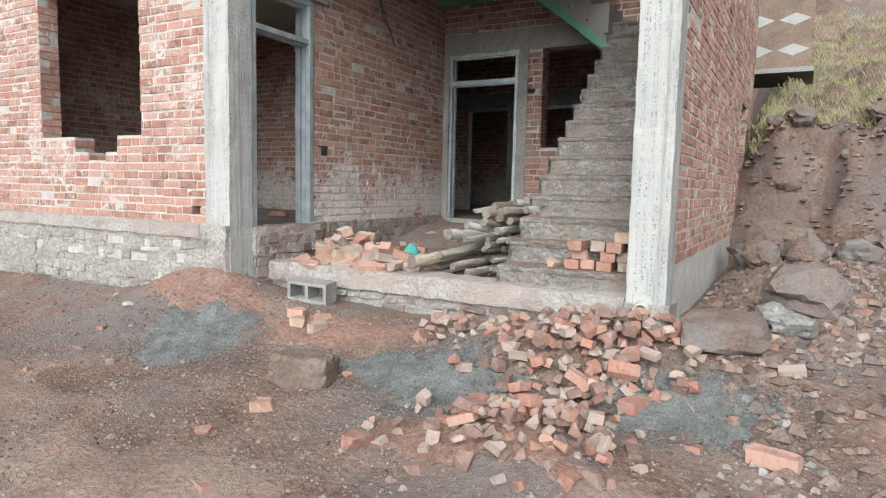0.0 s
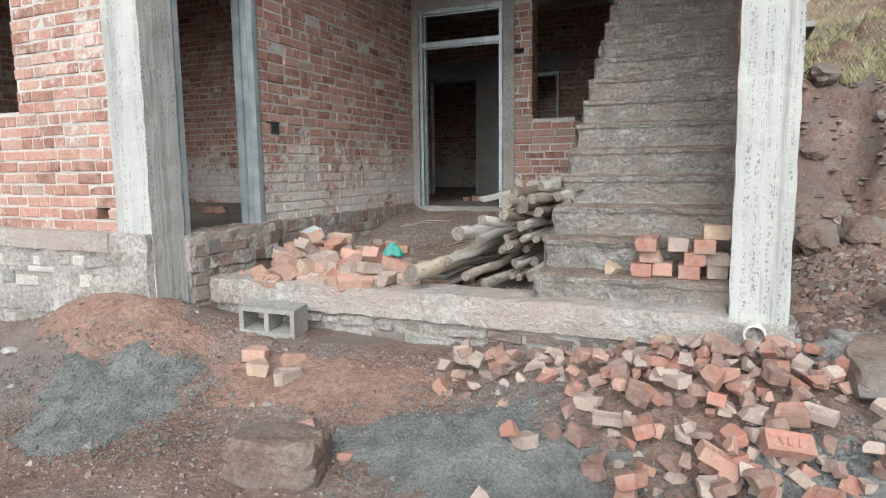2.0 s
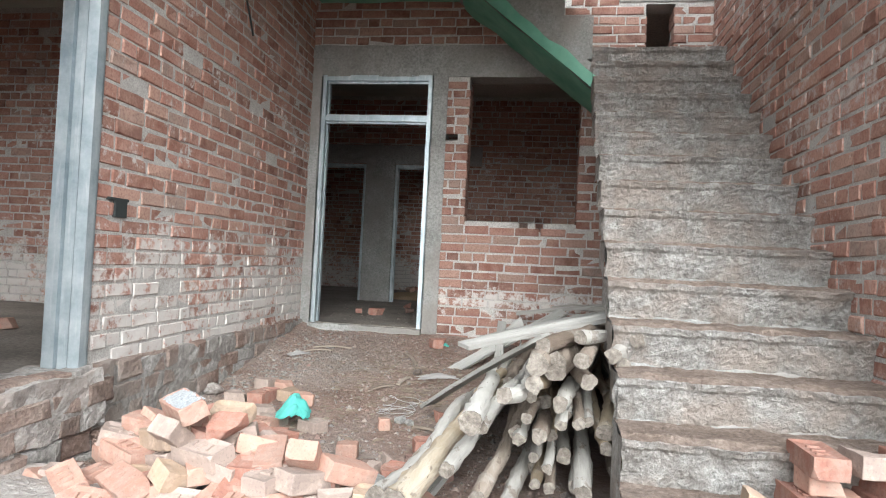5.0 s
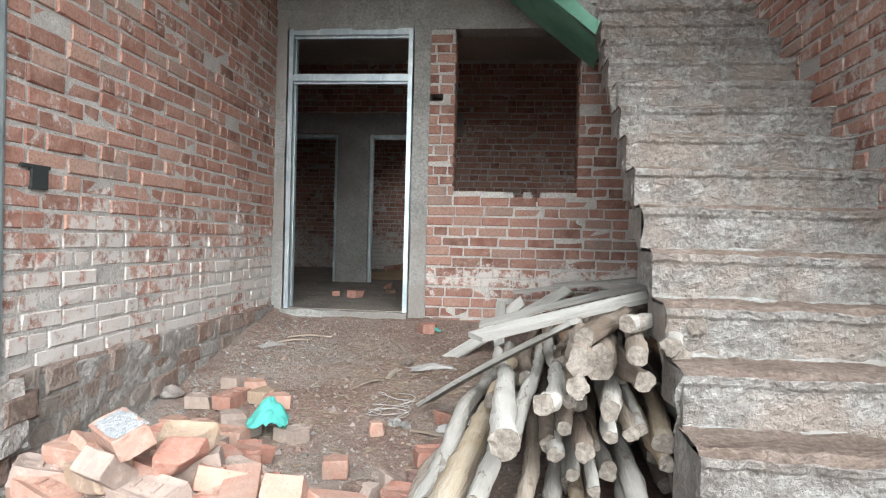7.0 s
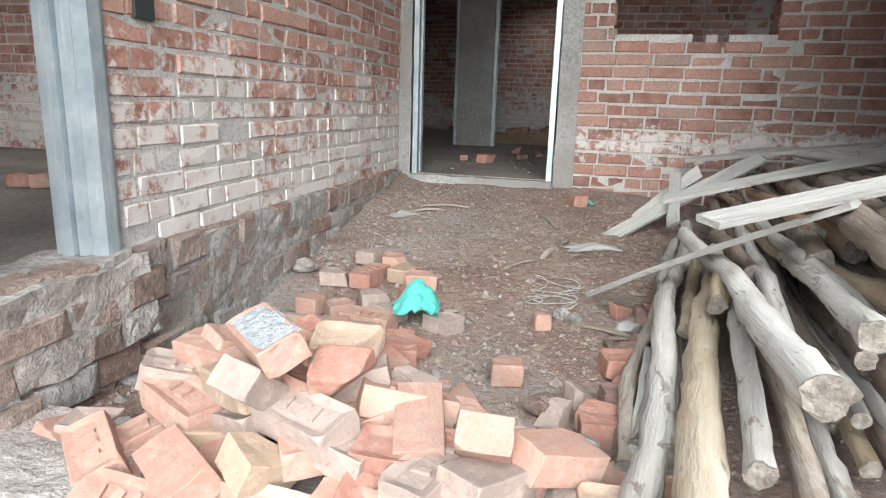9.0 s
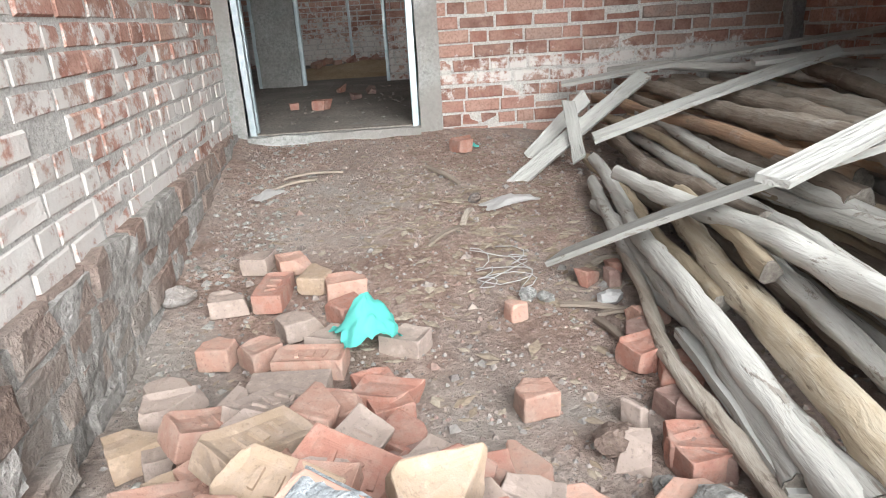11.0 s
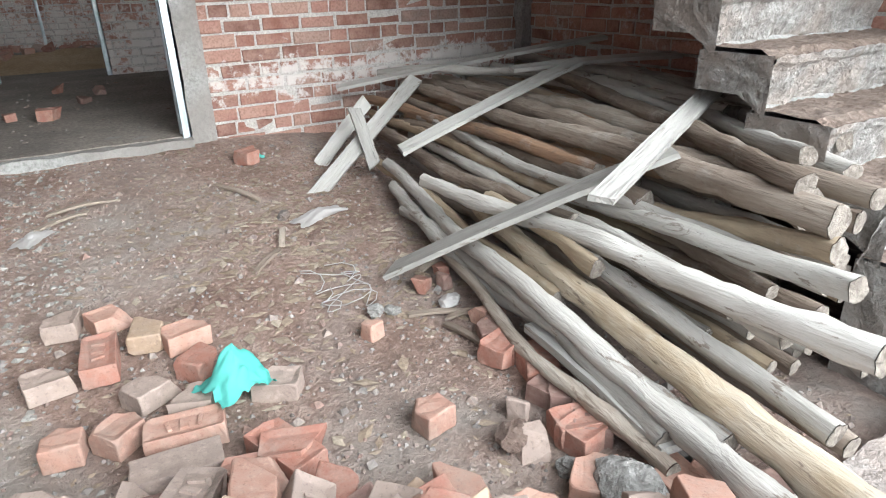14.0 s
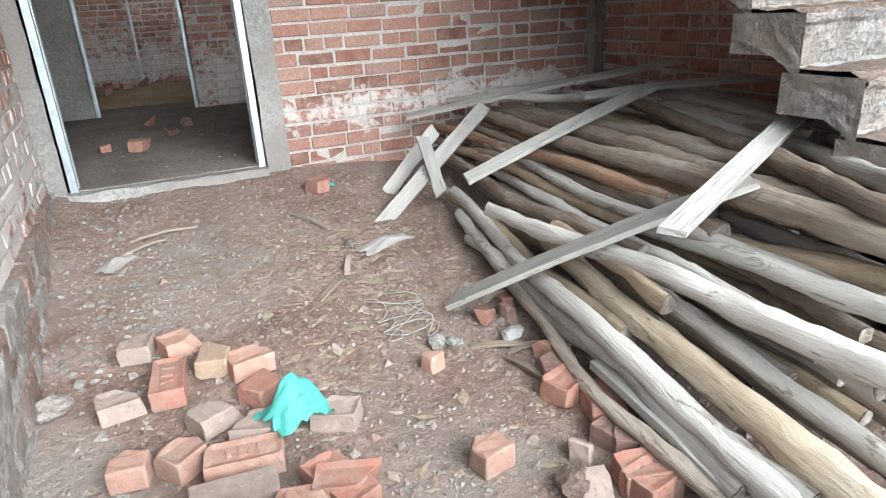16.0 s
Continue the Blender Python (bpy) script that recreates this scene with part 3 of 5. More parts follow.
# ---------------- door frames ----------------
def door_frame(name, origin, ang, width, z0, z1, bar, depth, label, face=0.055, sides="lr"):
    """A pressed steel door frame with a transom bar; its local x runs across the opening, y into the wall."""
    f = thing(name, label, "door frame", at=(*origin, 0))
    f.rotation_euler = (0, 0, ang)

    def post(x, flip):
        g = Geo()
        s = -1 if flip else 1
        for a, b, c, d in ((0, 0.012, 0, depth), (0.0, face, 0.0, depth * 0.30), (0, face * 0.45, depth * 0.30, depth * 0.36), (0, face * 0.8, depth * 0.36, depth * 0.62), (0, face * 0.45, depth * 0.62, depth * 0.68), (0, face, depth * 0.68, depth)):
            g.box(min(x + s * a, x + s * b), c, z0, max(x + s * a, x + s * b), d, z1)
        return g
    if "l" in sides:
        part("post", post(0, False), GALV, f)
    if "r" in sides:
        part("post", post(width, True), GALV, f)
    part("head", Geo().box(0.002, 0.003, z1 - face, width - 0.002, depth - 0.003, z1 + 0.002).box(face, depth * 0.3, z1 - face * 1.4, width - face, depth * 0.6, z1 - face), GALV, f)
    if bar:
        part("transom_bar", Geo().box(face * 0.6, 0.006, bar, width - face * 0.6, depth - 0.006, bar + 0.05).box(face, depth * 0.3, bar - 0.018, width - face, depth * 0.62, bar + 0.068), GALV, f)
    return f


door_frame("main_door_frame", (-4.65, YB - 0.012), 0, 1.10, 1.14, 3.54, 3.10, 0.14, "galvanised steel frame of the main doorway, no door leaf yet", face=0.05)
door_frame("side_door_frame", (LW0[0] + 0.012, LW0[1] + 0.01), math.atan2(dir_l.y, dir_l.x), 0.91, 1.17, 3.54, 3.08, 0.20,
           "wide galvanised steel frame of the room doorway with a transom bar", face=0.06)
door_frame("hall_door_frame", (-6.10, 12.59), 0, 0.95, 1.15, 3.21, 0, 0.12, "galvanised steel door frame inside the hall", face=0.04)
door_frame("hall_door_frame", (-4.70, 12.59), 0, 1.0, 1.15, 3.21, 0, 0.12, "galvanised steel door frame inside the hall", face=0.04)
door_frame("rear_door_frame", (-4.25, 15.2), 0, 0.85, 1.15, 3.2, 2.75, 0.10, "thin galvanised door frame standing in the rear room", face=0.035)
rough_beam("hall_pier", -5.15, 12.57, 1.15, -4.70, 12.83, 3.22, CONCRETE_D, "grey plastered pier between the hall doors", "column")
rough_beam("hall_lintel", -6.4, 12.57, 3.22, -3.4, 12.83, 3.50, CONCRETE_D, "grey concrete lintel over the hall doors", "lintel")
rough_beam("door_sill", -4.65, 9.13, 1.0, -3.55, 9.45, 1.145, CONCRETE_D, "rough cement sill of the main doorway", "sill", amp=0.015)
rough_beam("door_sill_side", -4.90, 5.26, 0.9, -4.58, 6.22, 1.168, CAP_MAT, "rough cement sill of the room doorway", "sill", amp=0.025)
rough_beam("wall_corner_fillet", XR - 0.10, 9.12, 0.95, XR + 0.005, 9.205, 3.4, CONCRETE_D, "cement filled wall corner", "wall corner", amp=0.02)

# ---------------- loose bricks ----------------
def brick_mesh(kind, seed, mat):
    """A loose hand-moulded brick lying flat: whole with a stamped frog, snapped in half, or a broken chunk."""
    rng = random.Random(seed)
    l, w, h = 0.232 * rng.uniform(0.97, 1.03), 0.112 * rng.uniform(0.95, 1.05), 0.076 * rng.uniform(0.95, 1.05)
    bm = bmesh.new()
    bmesh.ops.create_cube(bm, size=1)
    bmesh.ops.scale(bm, vec=(l, w, h), verts=bm.verts)
    frog = kind != "chunk" and seed % 3 != 2
    if frog:
        top = max(bm.faces, key=lambda q: q.calc_center_median().z)
        bmesh.ops.inset_region(bm, faces=[top], thickness=0.024, use_even_offset=True)
        for v in top.verts:
            v.co.z -= 0.009

    def cut(co, no):
        r = bmesh.ops.bisect_plane(bm, geom=bm.verts[:] + bm.edges[:] + bm.faces[:], plane_co=co, plane_no=no, clear_outer=True)
        bmesh.ops.edgenet_fill(bm, edges=[e for e in r["geom_cut"] if isinstance(e, bmesh.types.BMEdge)])
    if kind != "whole":
        at = rng.uniform(-0.005, 0.05) if kind == "half" else rng.uniform(-0.03, 0.0)
        cut((at, 0, 0), Vector((1, rng.gauss(0, 0.3), rng.gauss(0, 0.3))))
        cut((at - 0.01, rng.uniform(-0.03, 0.03), 0), Vector((1, rng.choice((-1, 1)) * rng.uniform(0.5, 1.2), rng.gauss(0, 0.5))))
    if kind == "chunk":
        cut((-0.07, 0.015, 0.01), Vector((rng.gauss(0, 0.4), 1, rng.gauss(0, 0.5))))
        cut((-0.07, 0, 0.018), Vector((rng.gauss(0, 0.5), rng.gauss(0, 0.4), 1)))
    for _ in range(rng.randrange(2, 5)):
        c = Vector((rng.choice((-1, 1)) * l / 2, rng.choice((-1, 1)) * w / 2, rng.choice((-1, 1)) * h / 2))
        no = Vector((c.x / l * rng.uniform(0.3, 1.6), c.y / w * rng.uniform(0.3, 1.6), c.z / h * rng.uniform(0.3, 1.6))).normalized()
        cut(c - no * rng.uniform(0.004, 0.013), no)
    bmesh.ops.bevel(bm, geom=bm.edges[:], offset=0.007, segments=2, affect="EDGES", profile=0.5, clamp_overlap=True)
    bmesh.ops.triangulate(bm, faces=[q for q in bm.faces if len(q.verts) > 4])
    bmesh.ops.subdivide_edges(bm, edges=[e for e in bm.edges if e.calc_length() > 0.035], cuts=2, use_grid_fill=True)
    if frog and kind == "whole":
        for i in range(3):
            r = bmesh.ops.create_cube(bm, size=1, matrix=Matrix.Translation((-0.045 + 0.045 * i, 0, h / 2 - 0.006)) @ Matrix.Rotation(rng.uniform(-0.3, 0.3), 4, "Z") @ Matrix.Diagonal((0.012 + 0.012 * (i % 2), 0.042, 0.008, 1)))
    for v in bm.verts:
        n = Vector([noise.noise(v.co * 26 + Vector((seed * 3.1 + i * 9, i, 0))) + 0.7 * noise.noise(v.co * 75 + Vector((i * 7, seed, 0))) for i in range(3)])
        v.co += n * 0.0032
    mid = sum((v.co for v in bm.verts), Vector()) / len(bm.verts)
    lo = min(v.co.z for v in bm.verts)
    for v in bm.verts:
        v.co -= Vector((mid.x, mid.y, lo))
    me = bpy.data.meshes.new("loose_brick")
    bm.to_mesh(me)
    bm.free()
    me.materials.append(mat)
    return me


def loose_mat(name, c, smear):
    M = Mat(name, 0.95)
    r = M.rand()
    a, b = M.noise(14, 5, 0.7, M.co), M.noise(80, 4, 0.7, M.co)
    lo, hi = tuple(0.72 * k for k in c), tuple(1.0 * k for k in c)
    base = M.mix(r, lo, hi)
    base = M.mix(M.ramp(a, [(0.42, 0.0), (0.66, smear)]), base, (0.37, 0.29, 0.245))
    base = M.mix(M.ramp(b, [(0.30, 0.55), (0.46, 0.0)]), base, tuple(0.45 * k for k in c))
    base = M.mix(M.ramp(M.noise(30, 5, 0.7, M.co), [(0.56, 0.0), (0.68, 0.5)]), base, tuple(min(0.6, 1.3 * k) for k in c))
    base = M.mix(M.ramp(M.noise(5, 5, 0.7), [(0.52, 0.0), (0.68, 0.6)]), base, (0.29, 0.225, 0.19))
    M.colour(base)
    return M.bump(M.math("ADD", M.math("ADD", a, b), M.noise(32, 5, 0.75, M.co)), 0.32, 0.006).m


LB = [loose_mat("loose_red", (0.34, 0.165, 0.125), 0.5), loose_mat("loose_salmon", (0.42, 0.245, 0.19), 0.6), loose_mat("loose_dusty", (0.36, 0.285, 0.25), 0.8),
      loose_mat("loose_dark", (0.22, 0.135, 0.115), 0.4), loose_mat("loose_ochre", (0.41, 0.30, 0.215), 0.6)]
LABELS = ["dull red clay brick", "salmon pink clay brick", "mortar-dusted brick", "overburnt dark brick", "ochre clay brick"]
VARIANTS = {(k, c): [brick_mesh(k, 10 * i + 37 * c + 100 * ("whole", "half", "chunk").index(k), LB[c]) for i in range(5)] for k in ("whole", "half", "chunk") for c in range(5)}
WORDS = {"whole": "whole", "half": "half", "chunk": "broken"}


def loose_brick(kind, c, i, m, where, group):
    ob = new("loose_brick", VARIANTS[kind, c][i % len(VARIANTS[kind, c])])
    ob.matrix_basis = m
    return tagged(ob, f"{WORDS[kind]} {LABELS[c]} {where}", "brick", group)


def tint(rng, w=(34, 30, 24, 9, 3)):
    return rng.choices(range(5), w)[0]


def brick_pile():
    """The heap of bricks at the front of the veranda, laid course by course over a mound."""
    rng = random.Random(41)

    def mound(x, y):
        a = math.exp(-((x + 3.86) / 0.46) ** 2 - ((y - 5.84) / 0.30) ** 2) * 0.40
        b = math.exp(-((x + 3.36) / 0.38) ** 2 - ((y - 5.72) / 0.24) ** 2) * 0.27
        c = math.exp(-((x + 4.10) / 0.30) ** 2 - ((y - 6.24) / 0.32) ** 2) * 0.24
        return max(a, b, c)
    heap, group = "in the heap on the veranda", "bricks heaped on the veranda"
    for layer in range(4):
        need = 0.065 + layer * 0.076
        y = 5.60
        while y < 6.75:
            x = -4.62
            while x < -2.85:
                px, py = x + rng.uniform(-0.05, 0.05), y + rng.uniform(-0.04, 0.04)
                x += 0.165
                if mound(px, py) < need or mound(px, py) > need + 0.30:
                    continue
                m = pose(px, py, 0.748 + layer * 0.076, rng.gauss(0, 10), rng.gauss(0, 10), rng.uniform(0, 360))
                loose_brick(rng.choices(("whole", "half"), (55, 45))[0], tint(rng), rng.randrange(9), m, heap, group)
            y += 0.14
    # those on top, one by one: x, y, turn, tilt forward, tilt sideways, kind, tone
    for k, (x, y, yaw, rx, ry, kind, c) in enumerate((
            (-4.24, 5.62, -39, 24, 6, "whole", 1), (-3.96, 5.56, -35, 28, 0, "whole", 1), (-4.06, 5.50, -4, 22, 0, "whole", 1), (-3.87, 5.68, 82, 10, 38, "whole", 2),
            (-3.73, 5.87, 15, 20, 5, "half", 4), (-3.55, 5.82, 22, -12, 14, "whole", 1), (-3.71, 5.67, -22, 14, 0, "whole", 2), (-3.53, 5.66, 0, 8, 0, "half", 0),
            (-3.33, 5.68, 96, 4, 40, "whole", 1), (-3.46, 6.02, 12, 10, 8, "half", 1), (-3.26, 5.88, 32, 20, -10, "half", 2), (-3.19, 5.76, 52, 8, 20, "whole", 1),
            (-3.71, 5.52, -4, 16, 0, "whole", 2), (-3.54, 5.55, -6, 12, 0, "whole", 1), (-3.38, 5.52, 42, 18, 0, "whole", 1), (-3.81, 5.58, 62, 16, 20, "half", 4),
            (-3.70, 5.78, 10, 26, 0, "half", 0), (-4.19, 5.82, 28, 6, 16, "whole", 2), (-3.99, 6.00, -36, 18, 0, "whole", 4), (-4.20, 5.99, 50, 40, 10, "half", 2),
            (-4.24, 6.38, 38, 4, 22, "whole", 1), (-4.11, 6.46, 66, 6, 18, "whole", 2), (-4.11, 6.19, 50, 12, 14, "whole", 4), (-4.27, 6.12, 34, 10, 20, "whole", 1),
            (-3.92, 6.24, 66, 30, 6, "whole", 2), (-4.01, 6.08, -10, 6, 0, "half", 0), (-3.80, 6.38, 60, 10, 0, "half", 0), (-3.66, 6.20, 10, 24, 4, "whole", 0),
            (-3.50, 6.22, 80, 0, 0, "half", 1), (-3.69, 6.03, 30, 12, 0, "half", 0), (-3.58, 5.96, 70, 20, 12, "half", 2), (-3.48, 5.76, -73, 6, 14, "whole", 1),
            (-3.06, 5.70, 10, 0, 0, "half", 4), (-3.17, 5.58, 24, 12, 0, "half", 2), (-3.02, 5.96, 84, 0, 0, "half", 1), (-4.46, 6.48, 30, 0, 0, "half", 4),
            (-4.44, 6.64, 12, 0, 0, "half", 2), (-3.30, 5.50, 60, 10, 10, "half", 1), (-4.40, 5.72, 15, 0, 0, "half", 2), (-3.62, 5.66, 80, 14, 0, "half", 2),
            (-3.94, 6.52, 20, 6, 0, "half", 1), (-4.22, 6.58, 70, 0, 0, "half", 2), (-3.84, 6.62, -20, 0, 0, "half", 0), (-3.99, 6.36, 75, 10, 8, "half", 1), (-3.88, 6.02, -30, 14, 10, "whole", 0), (-4.10, 5.90, 60, 10, 20, "half", 1), (-3.78, 6.12, 15, 18, 0, "half", 2))):
        loose_brick(kind, c, k, pose(x, y, max(floor_z(x, y), 0.745 + mound(x, y) - 0.05), rx, ry, yaw), heap, group)
    # odd ones scattered behind the heap
    for k, (x, y, yaw, kind, c) in enumerate((
            (-4.39, 7.50, 80, "half", 2), (-4.28, 7.24, 85, "whole", 0), (-4.23, 7.47, 20, "half", 1), (-4.10, 7.30, 75, "half", 4), (-3.97, 7.24, 10, "half", 1),
            (-4.46, 7.18, 10, "half", 2), (-3.96, 7.06, 40, "half", 0), (-4.15, 7.00, 30, "half", 2), (-4.00, 6.88, 160, "half", 2), (-3.72, 6.84, 150, "half", 2),
            (-4.42, 6.86, 80, "half", 1), (-4.26, 6.84, 40, "half", 1), (-4.05, 6.75, -8, "whole", 1), (-4.12, 6.58, -5, "whole", 2), (-3.80, 6.50, 110, "whole", 0),
            (-3.34, 6.42, 100, "half", 1), (-2.86, 6.42, 60, "half", 0), (-2.82, 6.22, 145, "whole", 3), (-2.97, 6.14, -15, "half", 0), (-3.27, 6.98, 20, "chunk", 1), (-2.92, 6.60, 20, "half", 0), (-2.86, 6.72, 70, "half", 3),
            (-4.52, 6.62, 30, "half", 2), (-4.42, 6.30, 20, "half", 2), (-4.36, 6.14, 50, "half", 4), (-3.25, 8.75, 30, "half", 0), (-2.78, 5.78, 10, "half", 1), (-2.62, 5.62, 160, "whole", 3), (-2.98, 5.66, 80, "half", 2), (-3.08, 5.95, 40, "half", 1))):
        x, y = -4.35 + 0.89 * (x + 4.39), y + 0.10 + 0.03 * (7.5 - y)
        z = floor_z(x, y) - 0.004
        loose_brick(kind, c, k, pose(x, y, z, 0, 0, yaw), "lying on the veranda floor", "bricks scattered on the veranda floor")
    for k, (x, y, yaw, kind, c) in enumerate((
            (-2.99, 6.72, 30, "chunk", 0), (-2.96, 6.62, 75, "half", 0), (-3.01, 6.47, 20, "half", 3), (-3.00, 6.30, 50, "whole", 3), (-3.08, 6.24, 10, "half", 0), (-3.03, 7.30, 40, "chunk", 0),
            (-2.94, 7.26, 10, "chunk", 3), (-2.90, 7.36, 80, "chunk", 0), (-2.98, 6.86, 60, "chunk", 0), (-2.93, 6.95, 15, "chunk", 1), (-3.16, 6.45, 35, "chunk", 2), (-3.22, 6.30, 70, "chunk", 2))):
        loose_brick(kind, c, k + 3, pose(x, y, floor_z(x, y) - 0.006, 0, 0, yaw), "lying beside the poles on the floor", "broken bricks beside the poles")
    # one with a bed of mortar
    b = loose_brick("whole", 1, 0, pose(-3.84, 5.74, 1.115, 24, 0, -40), "with blue-grey mortar on the heap", "bricks heaped on the veranda")
    g = Geo().grid(lambda u, v: (-0.11 + 0.22 * u, -0.054 + 0.108 * v, 0.068 + 0.016 * math.sin(math.pi * u) ** 0.4 * math.sin(math.pi * v) ** 0.4 + 0.008 * nz(u * 9, v * 5)), 18, 10)
    part("mortar_bed", g, MORTAR_BLUE, b, "blue-grey set mortar")


brick_pile()


def step_stack():
    rng = random.Random(5)
    z = S0Z + 0.0
    rows = ((0, (-1.54, -1.42, -1.27, -1.13)), (1, (-1.49, -1.26, -1.13)), (2, (-1.51, -1.34, -1.19)), (3, (-1.14,)))
    for r, xs in rows:
        for k, x in enumerate(xs):
            kind = "whole" if (r + k) % 2 == 0 else "half"
            yaw = 90 if r % 2 == 0 or k == 1 else 4
            c = 4 if r == 3 else (0, 1, 0, 2)[(k + r) % 4]
            loose_brick(kind, c, k, pose(x, 5.73 - 0.01 * r, z + r * 0.074, 0, 0, yaw + rng.uniform(-6, 6)), "stacked on the lowest steps", "bricks stacked on the steps")
    loose_brick("chunk", 4, 1, pose(-1.70, 5.69, z), "lying on the lowest step", "bricks stacked on the steps")


step_stack()

# ---------------- poles and planks ----------------
def pole(p0, p1, r0, r1, tone, seed, bend=0.03):
    """A round timber pole from p0 to p1: tapering, slightly crooked, with knots; its cut ends are parts."""
    rng = random.Random(seed)
    r0, r1 = 0.62 * r0, 0.62 * r1
    bend = bend * 1.5
    p0, p1 = Vector(p0), Vector(p1)
    L = (p1 - p0).length
    d = (p1 - p0).normalized()
    q = d.to_track_quat("Z", "Y")
    n = max(8, int(L / 0.075))
    ph, k1, k2 = rng.uniform(0, 6), rng.uniform(-1, 1) * bend, rng.uniform(-1, 1) * bend
    path, rad = [], []
    knots = [(rng.random(), rng.uniform(0.02, 0.10)) for _ in range(int(L * 2) + 1)]
    for i in range(n + 1):
        t = i / n
        w = math.sin(math.pi * t)
        path.append(Vector((k1 * w + 0.35 * bend * math.sin(ph + 7 * t) * w, k2 * w + 0.35 * bend * math.sin(2 * ph + 9 * t) * w, L * t)))
        r = r0 + (r1 - r0) * t
        for kt, kr in knots:
            r += r0 * kr * math.exp(-((t - kt) * L / 0.05) ** 2)
        rad.append(r * (1 + 0.10 * noise.noise((t * 7 * L, seed, 0)) + 0.05 * noise.noise((t * 23 * L, seed, 4))))
    body = Geo().tube(path, rad, 14, False, 0.40, seed * 1.7)
    ob = new("wood_pole", body.mesh("wood_pole", WOOD[tone], True))
    ob.matrix_basis = Matrix.Translation(p0) @ q.to_matrix().to_4x4()
    words = {"grey": "grey weathered", "pale": "pale debarked", "bark": "dark bark-covered", "orange": "reddish barked", "yellow": "yellowish peeling"}[tone]
    tagged(ob, f"{words} round wooden pole in the pile under the stairs", "wooden pole", "poles piled under the stairs")
    for at, rim, way in ((path[0], body.v[:14], -1), (path[-1], body.v[-14:], 1)):
        ring = [(x, y, z + way * 0.003) for x, y, z in rim]
        inner = [(at.x + (x - at.x) * 0.85, at.y + (y - at.y) * 0.85, z + way * (0.004 + 0.006 * noise.noise((x * 40, y * 40, seed)))) for x, y, z in rim]
        g = Geo().add(ring + inner + [(at.x, at.y, at.z + way * 0.004)], [(k, (k + 1) % 14, 14 + (k + 1) % 14, 14 + k)[::-way] for k in range(14)] + [(14 + k, 14 + (k + 1) % 14, 28)[::-way] for k in range(14)])
        part("cut_end", g, CUT, ob, "pale sawn end")
    return ob


def pole_pile():
    pole((-2.82, 7.86, 0.93), (-2.98, 6.04, 0.86), 0.042, 0.05, "grey", 1)
    pole((-2.68, 8.46, 1.02), (-2.83, 6.66, 0.97), 0.04, 0.046, "yellow", 2)
    pole((-2.69, 8.30, 1.05), (-3.02, 5.62, 0.91), 0.045, 0.068, "grey", 3, 0.07)
    pole((-2.60, 7.65, 1.04), (-2.92, 5.48, 0.95), 0.065, 0.085, "yellow", 4, 0.02)
    pole((-2.67, 7.33, 1.12), (-2.76, 6.56, 1.10), 0.042, 0.05, "yellow", 5, 0.01)
    pole((-2.76, 7.75, 1.10), (-2.70, 5.72, 1.19), 0.05, 0.072, "pale", 6, 0.02)
    pole((-2.55, 7.2, 1.06), (-2.78, 5.74, 1.00), 0.042, 0.05, "grey", 7)
    pole((-2.46, 7.4, 1.18), (-2.58, 5.86, 1.27), 0.045, 0.056, "pale", 8)
    pole((-2.34, 7.5, 1.19), (-2.47, 5.98, 1.30), 0.045, 0.056, "yellow", 9)
    pole((-2.76, 8.10, 0.98), (-2.93, 5.90, 0.92), 0.045, 0.056, "grey", 30, 0.05)
    pole((-2.86, 7.40, 0.88), (-3.02, 5.98, 0.82), 0.035, 0.042, "bark", 31)
    pole((-2.50, 8.75, 1.12), (-2.61, 6.85, 1.13), 0.05, 0.06, "bark", 32)
    pole((-2.32, 8.75, 1.18), (-2.31, 6.85, 1.25), 0.055, 0.066, "orange", 33)
    pole((-2.42, 8.8, 1.15), (-2.42, 6.75, 1.20), 0.055, 0.062, "bark", 34, 0.05)
    pole((-2.20, 9.05, 1.22), (-2.47, 6.65, 1.24), 0.06, 0.07, "bark", 35)
    pole((-2.02, 9.05, 1.32), (-2.38, 6.12, 1.36), 0.07, 0.085, "bark", 36, 0.02)
    pole((-1.90, 9.10, 1.34), (-2.09, 6.54, 1.40), 0.06, 0.07, "bark", 37)
    pole((-1.45, 9.05, 1.40), (-2.02, 6.60, 1.44), 0.04, 0.045, "pale", 38)
    pole((-1.15, 9.00, 1.43), (-1.92, 6.74, 1.46), 0.06, 0.085, "pale", 39)
    pole((-1.12, 8.30, 1.46), (-1.56, 7.06, 1.48), 0.06, 0.07, "grey", 40)
    pole((-1.30, 7.80, 1.46), (-1.61, 6.70, 1.48), 0.06, 0.07, "grey", 41)
    pole((-2.10, 9.0, 1.28), (-2.30, 6.60, 1.33), 0.055, 0.06, "orange", 42)
    pole((-1.70, 9.0, 1.36), (-1.86, 6.60, 1.42), 0.05, 0.06, "grey", 43)
    pole((-2.15, 9.1, 1.33), (-2.46, 6.00, 1.38), 0.055, 0.075, "bark", 10)
    pole((-1.35, 8.9, 1.41), (-2.44, 6.12, 1.44), 0.05, 0.06, "bark", 11)
    pole((-1.35, 8.9, 1.34), (-2.14, 6.15, 1.42), 0.045, 0.055, "grey", 12)
    pole((-1.25, 8.8, 1.45), (-2.03, 6.25, 1.48), 0.042, 0.055, "grey", 13)
    pole((-2.43, 9.1, 1.26), (-2.41, 6.95, 1.28), 0.045, 0.052, "orange", 14)
    pole((-2.43, 9.05, 1.17), (-2.42, 6.40, 1.15), 0.042, 0.05, "yellow", 15)
    pole((-2.46, 8.95, 1.08), (-2.54, 6.20, 1.04), 0.045, 0.055, "bark", 16)
